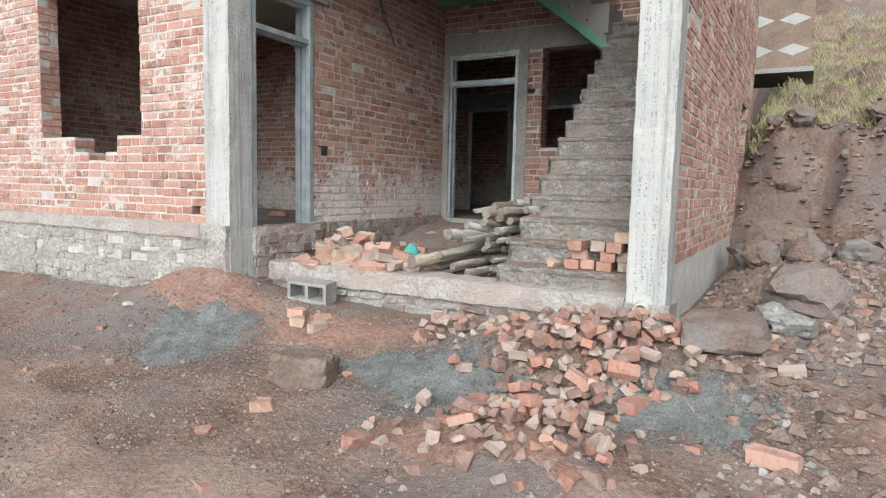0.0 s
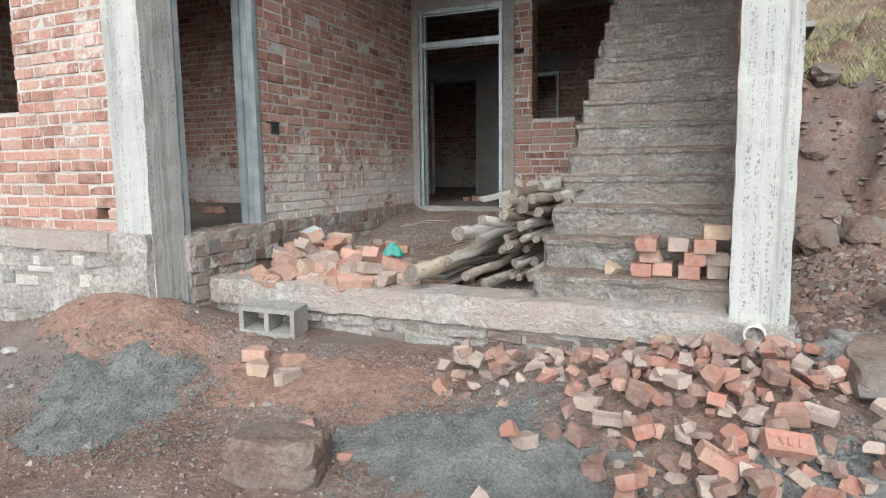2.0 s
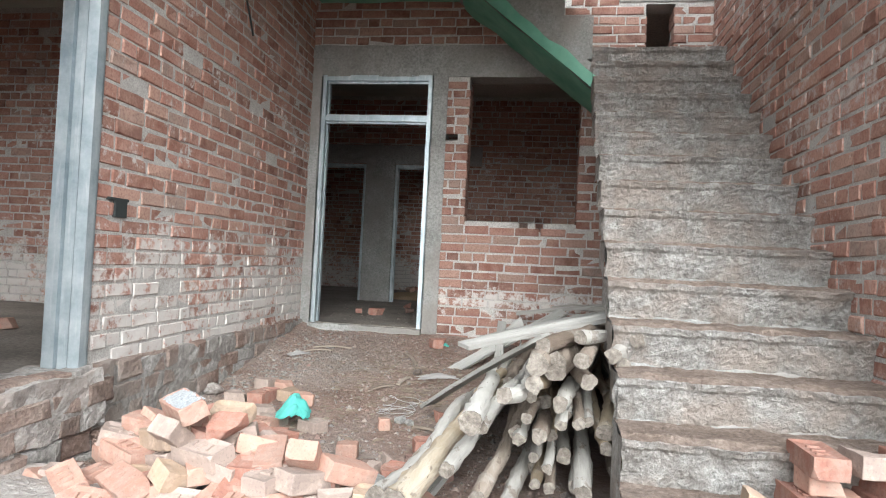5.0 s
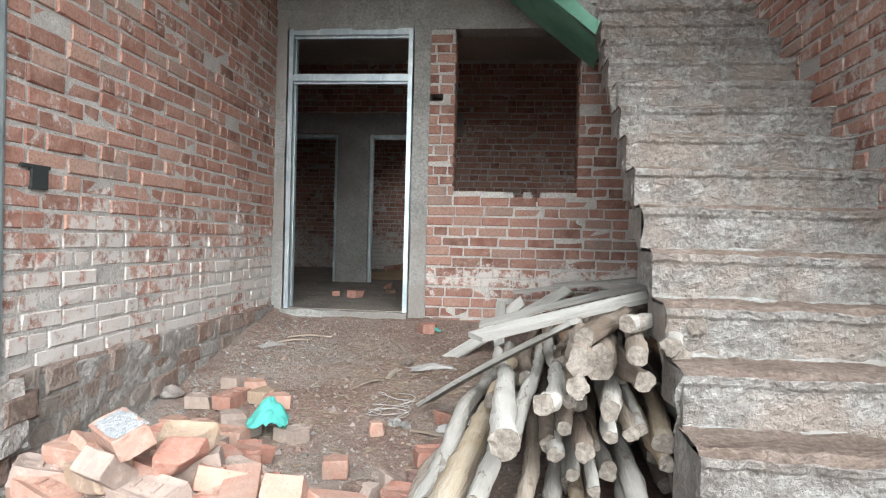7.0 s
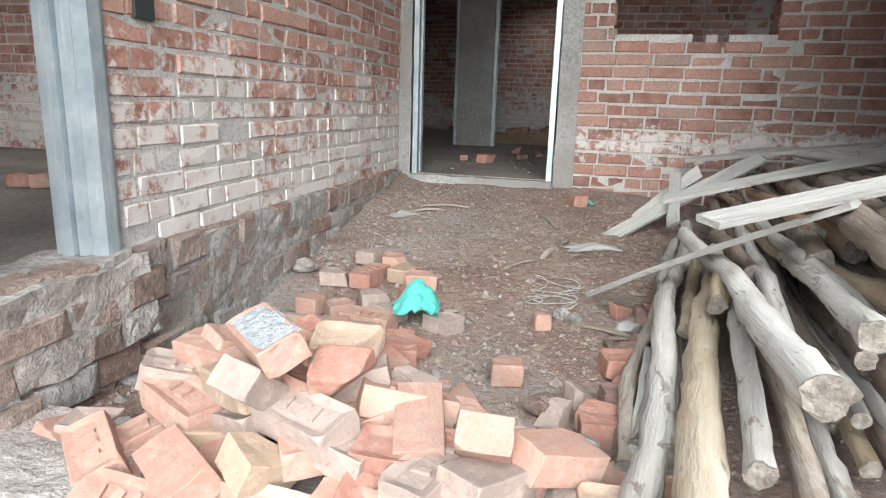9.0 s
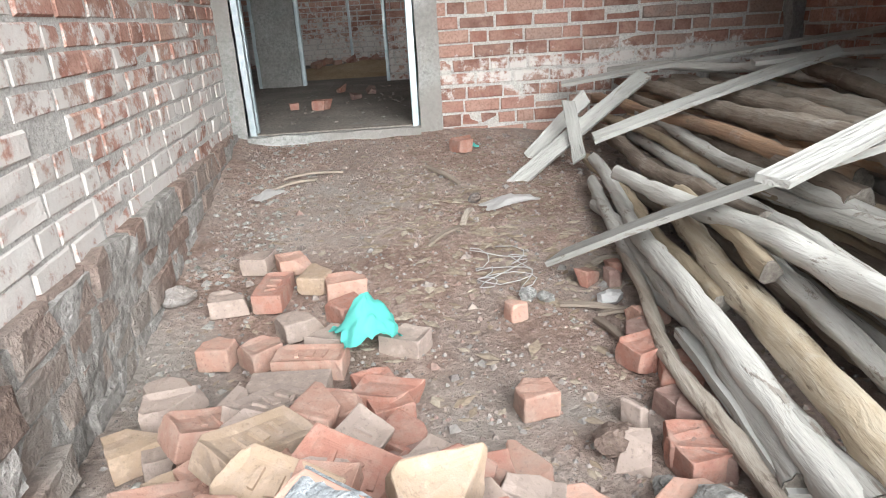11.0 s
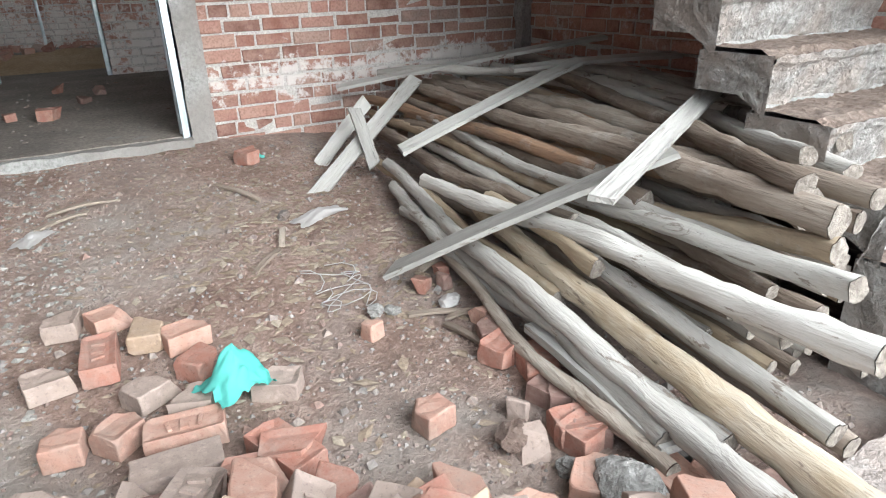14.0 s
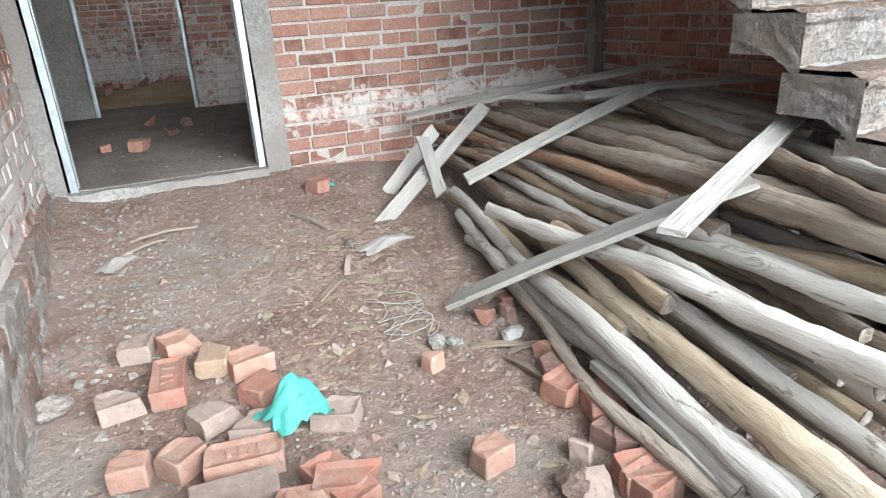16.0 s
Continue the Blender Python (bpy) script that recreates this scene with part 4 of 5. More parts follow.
    pole((-2.34, 9.1, 1.42), (-1.55, 8.1, 1.42), 0.04, 0.045, "grey", 17)
    pole((-1.22, 9.05, 1.45), (-1.42, 7.15, 1.48), 0.045, 0.05, "grey", 18)
    pole((-1.35, 8.2, 1.40), (-2.28, 6.22, 1.48), 0.045, 0.05, "grey", 19)
    pole((-2.05, 8.2, 1.18), (-2.36, 6.02, 1.22), 0.05, 0.055, "pale", 20, 0.05)
    pole((-1.90, 8.2, 1.10), (-2.17, 6.10, 1.10), 0.05, 0.06, "yellow", 21)
    pole((-2.15, 8.5, 1.06), (-2.44, 6.00, 1.09), 0.045, 0.055, "bark", 22)
    pole((-2.20, 8.6, 0.98), (-2.26, 5.92, 0.90), 0.05, 0.06, "grey", 23)
    pole((-2.36, 8.6, 0.95), (-2.56, 5.85, 0.84), 0.05, 0.055, "grey", 24)
    pole((-2.56, 8.0, 0.92), (-2.66, 5.75, 0.90), 0.045, 0.05, "bark", 25)
    pole((-2.28, 8.9, 1.28), (-2.25, 6.05, 1.32), 0.042, 0.055, "bark", 26)
    pole((-2.20, 9.0, 1.26), (-2.09, 6.2, 1.37), 0.045, 0.05, "orange", 27)
    pole((-1.75, 8.9, 1.34), (-2.28, 6.0, 1.41), 0.045, 0.055, "bark", 28)
    pole((-2.38, 8.6, 1.10), (-2.68, 5.95, 1.12), 0.045, 0.05, "grey", 29)
    rng = random.Random(8)
    for k in range(76):
        x = -2.42 + 1.2 * rng.random()
        lay = rng.randrange(6)
        z = 0.86 + 0.09 * lay + (0.08 if x > -1.8 else 0) * (lay > 2)
        near = 6.0 + 0.35 * rng.random() if x < -2.2 else 6.25 + 0.45 * rng.random() + 0.08 * lay
        far = 8.9 - 0.5 * rng.random()
        lift = max(0, floor_z(x, far) + 0.05 - z) if lay == 0 else 0.04
        pole((x + rng.uniform(0, 0.2), far, z + lift), (x + rng.uniform(-0.15, 0.1), near, z), rng.uniform(0.028, 0.042), rng.uniform(0.034, 0.052), rng.choice(("grey", "grey", "grey", "pale", "pale", "yellow", "bark", "yellow")), 50 + k)


pole_pile()


def plank(p0, p1, w, h, roll, seed, label="grey weathered wooden plank lying across the poles", mat=None):
    rng = random.Random(seed)
    p0, p1 = Vector(p0), Vector(p1)
    L = (p1 - p0).length
    q = (p1 - p0).normalized().to_track_quat("Z", "Y").to_matrix().to_4x4() @ Matrix.Rotation(roll, 4, "Z")
    n = 22
    g = Geo()
    pts = []
    for i in range(n + 1):
        t = i / n
        a = w / 2 * (1 + 0.10 * noise.noise((t * 6, seed, 1)))
        sag = 0.012 * math.sin(math.pi * t)
        e0 = 0.02 * rng.uniform(-1, 1) if i in (0, n) else 0
        pts += [(-a, -h / 2 + sag, L * t + e0), (a * (1 + 0.06 * noise.noise((t * 8, seed, 4))), -h / 2 + sag, L * t - e0), (a, h / 2 + sag, L * t - e0), (-a, h / 2 + sag, L * t + e0)]
    f = [(4 * i + k, 4 * i + (k + 1) % 4, 4 * i + 4 + (k + 1) % 4, 4 * i + 4 + k) for i in range(n) for k in range(4)] + [(3, 2, 1, 0), (4 * n, 4 * n + 1, 4 * n + 2, 4 * n + 3)]
    g.add(pts, f)
    ob = new("plank", g.mesh("plank", mat or PLANK_MAT))
    ob.matrix_basis = Matrix.Translation(p0) @ q
    return tagged(ob, label, "plank", "planks on the pole pile")


plank((-3.14, 7.37, 0.87), (-2.42, 6.59, 1.44), 0.11, 0.022, 0.15, 1)
plank((-2.83, 6.50, 1.37), (-1.36, 7.04, 1.69), 0.072, 0.024, 0.3, 2, "grey plank with a yellow split edge across the poles")
plank((-3.14, 8.30, 0.92), (-2.26, 8.73, 1.42), 0.085, 0.022, 0.6, 3)
plank((-2.87, 7.76, 1.26), (-1.70, 7.88, 1.56), 0.075, 0.022, 0.2, 4)
plank((-2.66, 9.06, 1.36), (-1.10, 8.32, 1.62), 0.07, 0.022, 0.2, 5)
plank((-1.92, 8.20, 1.50), (-1.10, 7.72, 1.56), 0.07, 0.022, 0.2, 6)
plank((-2.96, 8.67, 0.99), (-2.60, 8.73, 1.32), 0.08, 0.022, 0.9, 7, "short grey plank leaning on the pole pile")
plank((-2.76, 8.55, 1.32), (-2.76, 8.32, 1.04), 0.07, 0.022, 0.2, 8, "short grey plank leaning on the pole pile")
plank((-2.60, 8.30, 0.88), (-2.92, 6.00, 0.80), 0.10, 0.03, 0.1, 9, "grey board lying on the floor along the poles")
plank((-2.91, 6.69, 0.87), (-2.97, 6.02, 0.84), 0.09, 0.03, 0.0, 10, "grey board lying on the floor along the poles")

# ---------------- green shade net under the slab ----------------
def shade_net():
    net = thing("shade_net", "torn green shade net sagging under the slab", "shade net", at=(-3.4, 7, TOP))
    # main sheet, with folds and torn gaps
    nx, ny = 70, 90
    P = lambda i, j: (-4.68 + 2.56 * i / nx, 5.72 + 3.42 * j / ny)

    def z(x, y):
        fold = 0.16 * math.exp(-((x + 4.15 - 0.22 * (y - 6.5)) / 0.13) ** 2) * sstep(5.7, 6.7, y) * (1 - sstep(8.4, 9.1, y))
        fold += 0.10 * math.exp(-((x + 3.55 - 0.28 * (y - 6.5)) / 0.10) ** 2) * sstep(5.8, 6.6, y) * (1 - sstep(7.2, 8.0, y))
        return TOP - 0.014 - fold - 0.012 * (1 + nz(x, y, 0, 2.5))
    g = Geo()
    g.v = [(P(i, j)[0], P(i, j)[1], z(*P(i, j))) for j in range(ny + 1) for i in range(nx + 1)]
    for j in range(ny):
        for i in range(nx):
            x, y = P(i, j)
            gap = sstep(-3.4, -2.9, x) * (1 - sstep(8.0, 8.3, y)) * sstep(6.4, 6.9, y) + 0.6 * clumps(x, y, 1.3)
            if gap > 0.75 or nz(x, y, 5, 1.5) > 0.42 and x > -3.6:
                continue
            k = j * (nx + 1) + i
            g.f.append((k, k + nx + 1, k + nx + 2, k + 1))
    ob = part("sheet", g, NET, net, smooth=True)
    ob.location = (3.4, -7, -TOP)

    def strip(x, y, w, drop, seed, mat):
        def fn(u, v):
            ww = w * (1 - 0.55 * v * v) * (1 + 0.25 * nz(v * 4, seed))
            px = x + (u - 0.5) * ww + 0.06 * math.sin(3 * v + seed) * v
            return (px + 3.4, y - 7 + 0.05 * math.sin(9 * u + seed) + 0.10 * v * math.sin(2 * v + seed), -0.03 - drop * v * (1 - 0.22 * abs(u - 0.45) * v) - (0.07 * nz(u * 9, seed) if v > 0.95 else 0))
        return part("hanging_strip", Geo().grid(fn, 10, 16), mat, net, "pale green torn strip", True)
    strip(-3.08, 7.55, 0.46, 0.50, 1.0, NET_PALE)
    strip(-3.50, 7.25, 0.20, 0.38, 2.3, NET_PALE)
    strip(-3.72, 7.10, 0.14, 0.33, 4.1, NET_PALE)
    strip(-2.75, 8.05, 0.45, 0.16, 5.2, NET)
    strip(-4.40, 7.9, 0.5, 0.14, 6.2, NET)
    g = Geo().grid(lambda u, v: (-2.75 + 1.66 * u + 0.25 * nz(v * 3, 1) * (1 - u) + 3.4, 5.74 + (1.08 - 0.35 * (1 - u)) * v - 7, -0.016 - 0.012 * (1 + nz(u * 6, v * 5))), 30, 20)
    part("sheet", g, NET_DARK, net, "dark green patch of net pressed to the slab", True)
    # lining of the upper flight
    g = Geo().grid(lambda u, v: (-2.08 - 1.2 * u + 3.4, 8.50 + 0.03 * nz(u * 5, v * 5) + 0.65 * v - 7, 3.205 + 0.965 * u - TOP - 0.02 * (1 + nz(u * 6, v * 6))), 24, 12)
    part("flight_lining", g, NET, net, smooth=True)
    g = Geo().grid(lambda u, v: (-2.09 - 1.2 * u + 3.4, 8.515 - 7 + 0.012 * nz(u * 9, v), 3.21 + 0.965 * u + (0.12 + 0.05 * nz(u * 7, 2)) * v - TOP), 24, 4)
    part("flight_lining", g, NET, net, smooth=True)


shade_net()


def cable(pts, r, label):
    g = Geo().tube([Vector(p) for p in pts], [r] * len(pts), 6)
    return tagged(part("cable", g, CABLE, smooth=True), label, "cable")


def on_wall(y, z, off=0.03):
    t = (y - LW0[1]) / (LW1[1] - LW0[1])
    return (LW0[0] + (LW1[0] - LW0[0]) * t + off, y, z)


cable([on_wall(7.05 + 0.68 * t + 0.03 * math.sin(7 * t), 4.22 - 0.82 * t, 0.03 + 0.05 * math.sin(3 * t)) for t in (k / 12 for k in range(13))], 0.008, "black cable hanging from the slab against the wall")
cable([on_wall(7.02 + 0.58 * t + 0.05 * math.sin(6 * t), 4.22 - 0.60 * t, 0.04 + 0.04 * math.sin(4 * t)) for t in (k / 12 for k in range(13))], 0.007, "second black cable hanging beside it on the wall")
# small wall box hole near the doorway
g = Geo().box(-0.01, -0.045, -0.05, 0.012, 0.045, 0.05).box(-0.01, -0.10, 0.035, 0.010, 0.06, 0.05)
ob = tagged(part("conduit_box", g, CABLE), "dark metal conduit box set in the brick wall", "conduit box")
ob.location = on_wall(6.36, 1.98, 0.004)

# drain pipe in the right column's foot
g = Geo()
ring = lambda r, y: [(r * math.cos(a), y, r * math.sin(a)) for a in (2 * math.pi * k / 24 for k in range(24))]
g.add(ring(0.055, -0.06) + ring(0.045, -0.06) + ring(0.045, 0.15) + ring(0.055, 0.02), [(k, (k + 1) % 24, 24 + (k + 1) % 24, 24 + k) for k in range(24)] + [(24 + k, 24 + (k + 1) % 24, 48 + (k + 1) % 24, 48 + k) for k in range(24)] + [((k + 1) % 24, k, 72 + k, 72 + (k + 1) % 24) for k in range(24)] + [tuple(48 + k for k in range(24))])
ob = tagged(part("drain_pipe", g, PVC), "open end of a dusty white drain pipe at the column foot", "pipe")
ob.location = (-0.94, 5.47, 0.75)

# ---------------- masonry of the plinths ----------------
STONE_VARS = []
for i in range(8):
    rng = random.Random(70 + i)
    v, f = brick_verts(rng, 1.0, 1.0, 1.0, 0.10, 0.07)
    STONE_VARS.append(v)
PL_MATS = (STONE_PLINTH, STONE_R, STONE_G, MORTAR, FLOOR_MAT)
PL_MESH = [[Geo().add(v, brick_verts(random.Random(1), 1, 1, 1)[1]).mesh("stone", m) for v in STONE_VARS] for m in PL_MATS]


def masonry(owner, x0, x1, y, z0, z1, seed, mats, proud=0.03, lean=0.0):
    """Flat rubble stones set in the face of a plinth that looks towards -y."""
    rng = random.Random(seed)
    z = z0
    while z < z1 - 0.03:
        h = rng.uniform(0.05, 0.11)
        x = x0 + rng.uniform(-0.1, 0)
        while x < x1:
            l = rng.uniform(0.10, 0.34)
            ob = new("stone", PL_MESH[rng.choice(mats)][rng.randrange(8)])
            ob.parent = owner
            ob.matrix_basis = pose(x, y - rng.uniform(0.2, 1) * proud, z + rng.uniform(-0.01, 0.01), 0, rng.uniform(-5, 5), rng.uniform(-3, 3)) @ Matrix.Diagonal((min(l, x1 - x) - 0.012, 0.10, h * rng.uniform(0.75, 1.0) - 0.008, 1))
            x += l
        z += h


rng = random.Random(31)
sill = bpy.data.objects["door_sill_side"]
for row in range(6):
    y = 5.28
    while y < 6.25:
        l = rng.uniform(0.12, 0.30)
        ob = new("stone", PL_MESH[rng.choice((4, 4, 1, 0))][rng.randrange(8)])
        ob.parent = sill
        ob.matrix_basis = pose(-4.60 + rng.uniform(0.0, 0.04), y, 0.46 + row * 0.108, rng.uniform(-4, 4), rng.uniform(-4, 4), 90) @ Matrix.Diagonal((l - 0.012, 0.12, 0.108 * rng.uniform(0.75, 1.0), 1))
        y += l
z = -0.46
while z < -0.05:
    y, h = 0.1, rng.uniform(0.09, 0.14)
    while y < Lw - 0.2:
        l = rng.uniform(0.12, 0.30)
        ob = new("stone", PL_MESH[rng.choice((4, 4, 4, 0))][rng.randrange(8)])
        ob.parent = side
        ob.matrix_basis = pose(0.03 + rng.uniform(0.0, 0.02), y, z, rng.uniform(-4, 4), rng.uniform(-3, 3), 90) @ Matrix.Diagonal((l - 0.015, 0.10, h - 0.012, 1))
        y += l
    z += h
pf, pl = bpy.data.objects["plinth_front"], bpy.data.objects["plinth_left"]
masonry(pf, -4.6, -1.08, 5.485, 0.30, 0.66, 1, (0, 1, 1, 2), 0.05)
masonry(pl, -9.3, -4.97, 4.94, 0.10, 1.06, 2, (0, 0, 0, 2, 3), 0.03)
rough_beam("plinth_cap", -4.62, 5.43, 0.655, -1.07, 5.77, 0.835, CAP_MAT, "pinkish cement cap along the veranda edge", "plinth cap", amp=0.016)
rough_beam("plinth_band", -9.4, 4.91, 1.07, -4.96, 5.03, 1.205, CAP_MAT, "pale cement band on the plinth", "plinth cap", amp=0.014)
rough_beam("column_footing", -1.13, 5.42, 0.2, -0.70, 5.80, 0.66, CONCRETE, "rough concrete footing of the column", "footing", amp=0.02)


# ---------------- stones and blocks of the yard ----------------
def boulder_mesh(seed, mat, rough=0.35, box=0.0):
    bm = bmesh.new()
    bmesh.ops.create_icosphere(bm, subdivisions=3, radius=0.5)
    for v in bm.verts:
        p = v.co.copy()
        if box:
            m = max(abs(p.x), abs(p.y), abs(p.z))
            p = p.lerp(p * (0.5 / m), box)
        n = p.normalized()
        d = 1 + rough * noise.fractal(n * 1.4 + Vector((seed * 5.1, 0, 0)), 0.8, 2.2, 4)
        # flat facets
        for q in range(5 if box < 0.8 else 0):
            r = random.Random(seed * 31 + q)
            a = Vector((r.gauss(0, 1), r.gauss(0, 1), r.gauss(0, 1))).normalized()
            k = (p * d).dot(a)
            if k > 0.40:
                p -= a * (k - 0.40) / d
        v.co = p * d
    lo = min(v.co.z for v in bm.verts)
    for v in bm.verts:
        v.co.z -= lo
    me = bpy.data.meshes.new("stone")
    bm.to_mesh(me)
    bm.free()
    me.materials.append(mat)
    return me


def rock(name, x, y, size, yaw, seed, mat, label, sink=0.05, box=0.0, z=None, group="", rough=0.35):
    x, y = x - 0.07, y + 0.45
    ob = new(name, boulder_mesh(seed, mat, rough, box))
    ob.matrix_basis = pose(x, y, (ground_z(x, y) if z is None else z) - sink * size[2], 0, 0, yaw) @ Matrix.Diagonal((*size, 1))
    return tagged(ob, label, "stone", group)


rock("stone_block", -2.86, 3.66, (0.44, 0.26, 0.24), 14, 3, STONE_R, "weathered brown-grey stone block lying on the earth", 0.2, 0.93, rough=0.06)
rock("flat_rock", -0.32, 4.62, (0.56, 0.42, 0.24), 20, 5, STONE_R, "flat brown rock dusted with grey grit", 0.10, 0.6, rough=0.12)
rock("boulder", 0.12, 5.85, (0.58, 0.48, 0.42), 10, 6, STONE_R, "large reddish brown boulder in the rubble", 0.15)
rock("boulder", -0.25, 8.0, (0.42, 0.32, 0.32), 40, 7, STONE_R, "grey-brown angular boulder by the outer wall", 0.15)
rock("boulder", 0.15, 8.2, (0.45, 0.32, 0.32), 0, 8, STONE_R, "grey-brown angular boulder by the outer wall", 0.15)
for k, (x, y, s) in enumerate(((-0.50, 5.0, 0.20), (-0.22, 5.15, 0.17), (-0.62, 4.82, 0.16), (-0.05, 5.25, 0.24), (-0.40, 5.35, 0.18), (0.10, 5.05, 0.22), (-0.72, 4.72, 0.13), (-0.15, 4.95, 0.14), (-0.78, 4.95, 0.15), (0.0, 5.55, 0.16))):
    rock("stone", x, y, (s * 1.4, s, s * 0.8), 37 * k, 20 + k, STONE_G, "pale grey broken stone at the column foot", 0.12, group="grey stones at the column")
rock("white_stone", -5.35, 4.02, (0.13, 0.09, 0.05), 10, 41, WHITE_SCRAP, "small white stone on the earth", 0.1)


def hollow_block():
    g = Geo()
    W, H, D, t = 0.40, 0.19, 0.19, 0.032
    for a, b, c, d in ((0, W, 0, t), (0, W, H - t, H), (0, t, t, H - t), (W / 2 - t / 2, W / 2 + t / 2, t, H - t), (W - t, W, t, H - t)):
        nu, nv = max(2, int((b - a) / 0.03)), 6
        P = lambda x, y, z: (x + 0.004 * nz(x, y, z, 40), y + 0.004 * nz(x, y, z + 5, 40), z + 0.004 * nz(x, y, z + 9, 40))
        g.grid(lambda u, v: P(a + (b - a) * u, 0, c + (d - c) * v), nu, 4).grid(lambda u, v: P(a + (b - a) * u, D * v, d), nu, nv).grid(lambda u, v: P(a + (b - a) * (1 - u), D * v, c), nu, nv)
        g.grid(lambda u, v: P(a, D * (1 - u), c + (d - c) * v), nv, 4).grid(lambda u, v: P(b, D * u, c + (d - c) * v), nv, 4).grid(lambda u, v: P(b + (a - b) * u, D, c + (d - c) * v), nu, 4)
    ob = part("hollow_block", g, CONCRETE_D)
    ob.matrix_basis = pose(-4.02, 5.10, 0.545, 4, 3, 10)
    tagged(ob, "hollow grey concrete block with two cells by the plinth", "concrete block")
    rock("stone", -3.74, 4.62, (0.30, 0.22, 0.10), 10, 44, STONE_R, "flat stone under the concrete block", 0.1, z=0.46)


hollow_block()


def scatter(name, n, fn, size, mat, label, cat, seed, flat=1.0, long=1.0):
    """Small loose pieces, too many to count, in one mesh."""
    rng = random.Random(seed)
    g = Geo()
    for _ in range(n):
        x, y, z = fn(rng)
        s = size * rng.uniform(0.4, 1.0) ** 1.5
        yaw = rng.uniform(0, 6.28)
        c, d = math.cos(yaw), math.sin(yaw)
        pts = []
        for px, py, pz in ((1, 0, 0), (-1, 0, 0), (0, 1, 0), (0, -1, 0), (0.3, 0.2, 0.8), (-0.3, -0.2, 0.7), (0, 0, -0.5)):
            px, py, pz = px * s * long * rng.uniform(0.7, 1.2), py * s * rng.uniform(0.6, 1.2), pz * s * flat * rng.uniform(0.7, 1.2)
            pts.append((x + c * px - d * py, y + d * px + c * py, z + pz))
        g.add(pts, ((0, 2, 4), (2, 1, 5), (2, 5, 4), (1, 3, 5), (3, 0, 4), (3, 4, 5), (2, 0, 6), (1, 2, 6), (3, 1, 6), (0, 3, 6)))
    return tagged(part(name, g, mat), label, cat, kind="stuff")


def grit_heap(cx, cy, rx, ry, h, seed):
    cx, cy = cx - 0.07, cy + 0.45
    def fn(u, v):
        a, r = 2 * math.pi * u, v
        k = 1 + 0.55 * clumps(math.cos(a) * 1.1 + seed * 3, math.sin(a) * 1.1, 1.3)
        x, y = cx + rx * k * r * math.cos(a), cy + ry * k * r * math.sin(a)
        return (x, y, ground_z(x, y) + h * (1 - r ** 1.6) - 0.02 * r ** 4 + 0.02 * clumps(x, y, 7))
    ob = part("grit_heap", Geo().grid(fn, 64, 14), GRIT, smooth=True)
    rng = random.Random(seed)
    pt = lambda r: (lambda a, q: (lambda x, y: (x, y, ground_z(x, y) + h * (1 - q ** 1.6)))(cx + 1.25 * rx * q * math.cos(a), cy + 1.25 * ry * q * math.sin(a)))(r.uniform(0, 6.28), r.random() ** 0.6)
    scatter("grit", 2000, pt, 0.014, GRIT, "blue-grey stone grit spread on the earth", "grit", seed + 90)
    return tagged(ob, "low spread heap of blue-grey stone grit on the earth", "grit", "grit heaps", "stuff")


grit_heap(-4.25, 3.85, 0.75, 0.42, 0.05, 1)
grit_heap(-2.05, 4.0, 0.75, 0.42, 0.05, 2)
grit_heap(-0.45, 4.05, 0.60, 0.30, 0.035, 3)
PATH_EARTH = rough_mat("trodden_earth", [(0.21, 0.145, 0.118), (0.28, 0.20, 0.165), (0.36, 0.275, 0.235)], 2.5, 30, 1.0, bd=0.03)


RED_EARTH = rough_mat("loose_red_earth", [(0.20, 0.115, 0.088), (0.285, 0.175, 0.138), (0.37, 0.25, 0.205)], 3.0, 26, 1.0, bd=0.035)


def trodden(cx, cy, rx, ry, seed, mat=PATH_EARTH, label="pale trodden earth of the path"):
    def fn(u, v):
        a, r = 2 * math.pi * u, v
        k = 1 + 0.5 * clumps(math.cos(a) * 1.1 + seed * 3, math.sin(a) * 1.1, 1.3)
        x, y = cx + rx * k * r * math.cos(a), cy + ry * k * r * math.sin(a)
        return (x, y, ground_z(x, y) + 0.012 * (1 - r ** 2) - 0.02 * r ** 6 + 0.006 * clumps(x, y, 6))
    tagged(part("trodden_earth", Geo().grid(fn, 64, 26), mat, smooth=True), label, "earth", kind="stuff")


trodden(-2.7, 2.6, 1.5, 0.55, 1)
trodden(-5.2, 3.0, 1.4, 0.6, 2)
trodden(-0.3, 3.5, 0.7, 0.3, 3)
trodden(-1.9, 1.2, 1.6, 0.7, 5)
trodden(-4.75, 4.78, 0.95, 0.36, 6, RED_EARTH, "mound of loose red earth against the plinth")
trodden(-3.2, 4.75, 0.9, 0.35, 7, RED_EARTH, "loose red earth below the plinth")
trodden(-1.5, 3.75, 0.9, 0.35, 8, RED_EARTH, "loose red earth between the grit heaps")

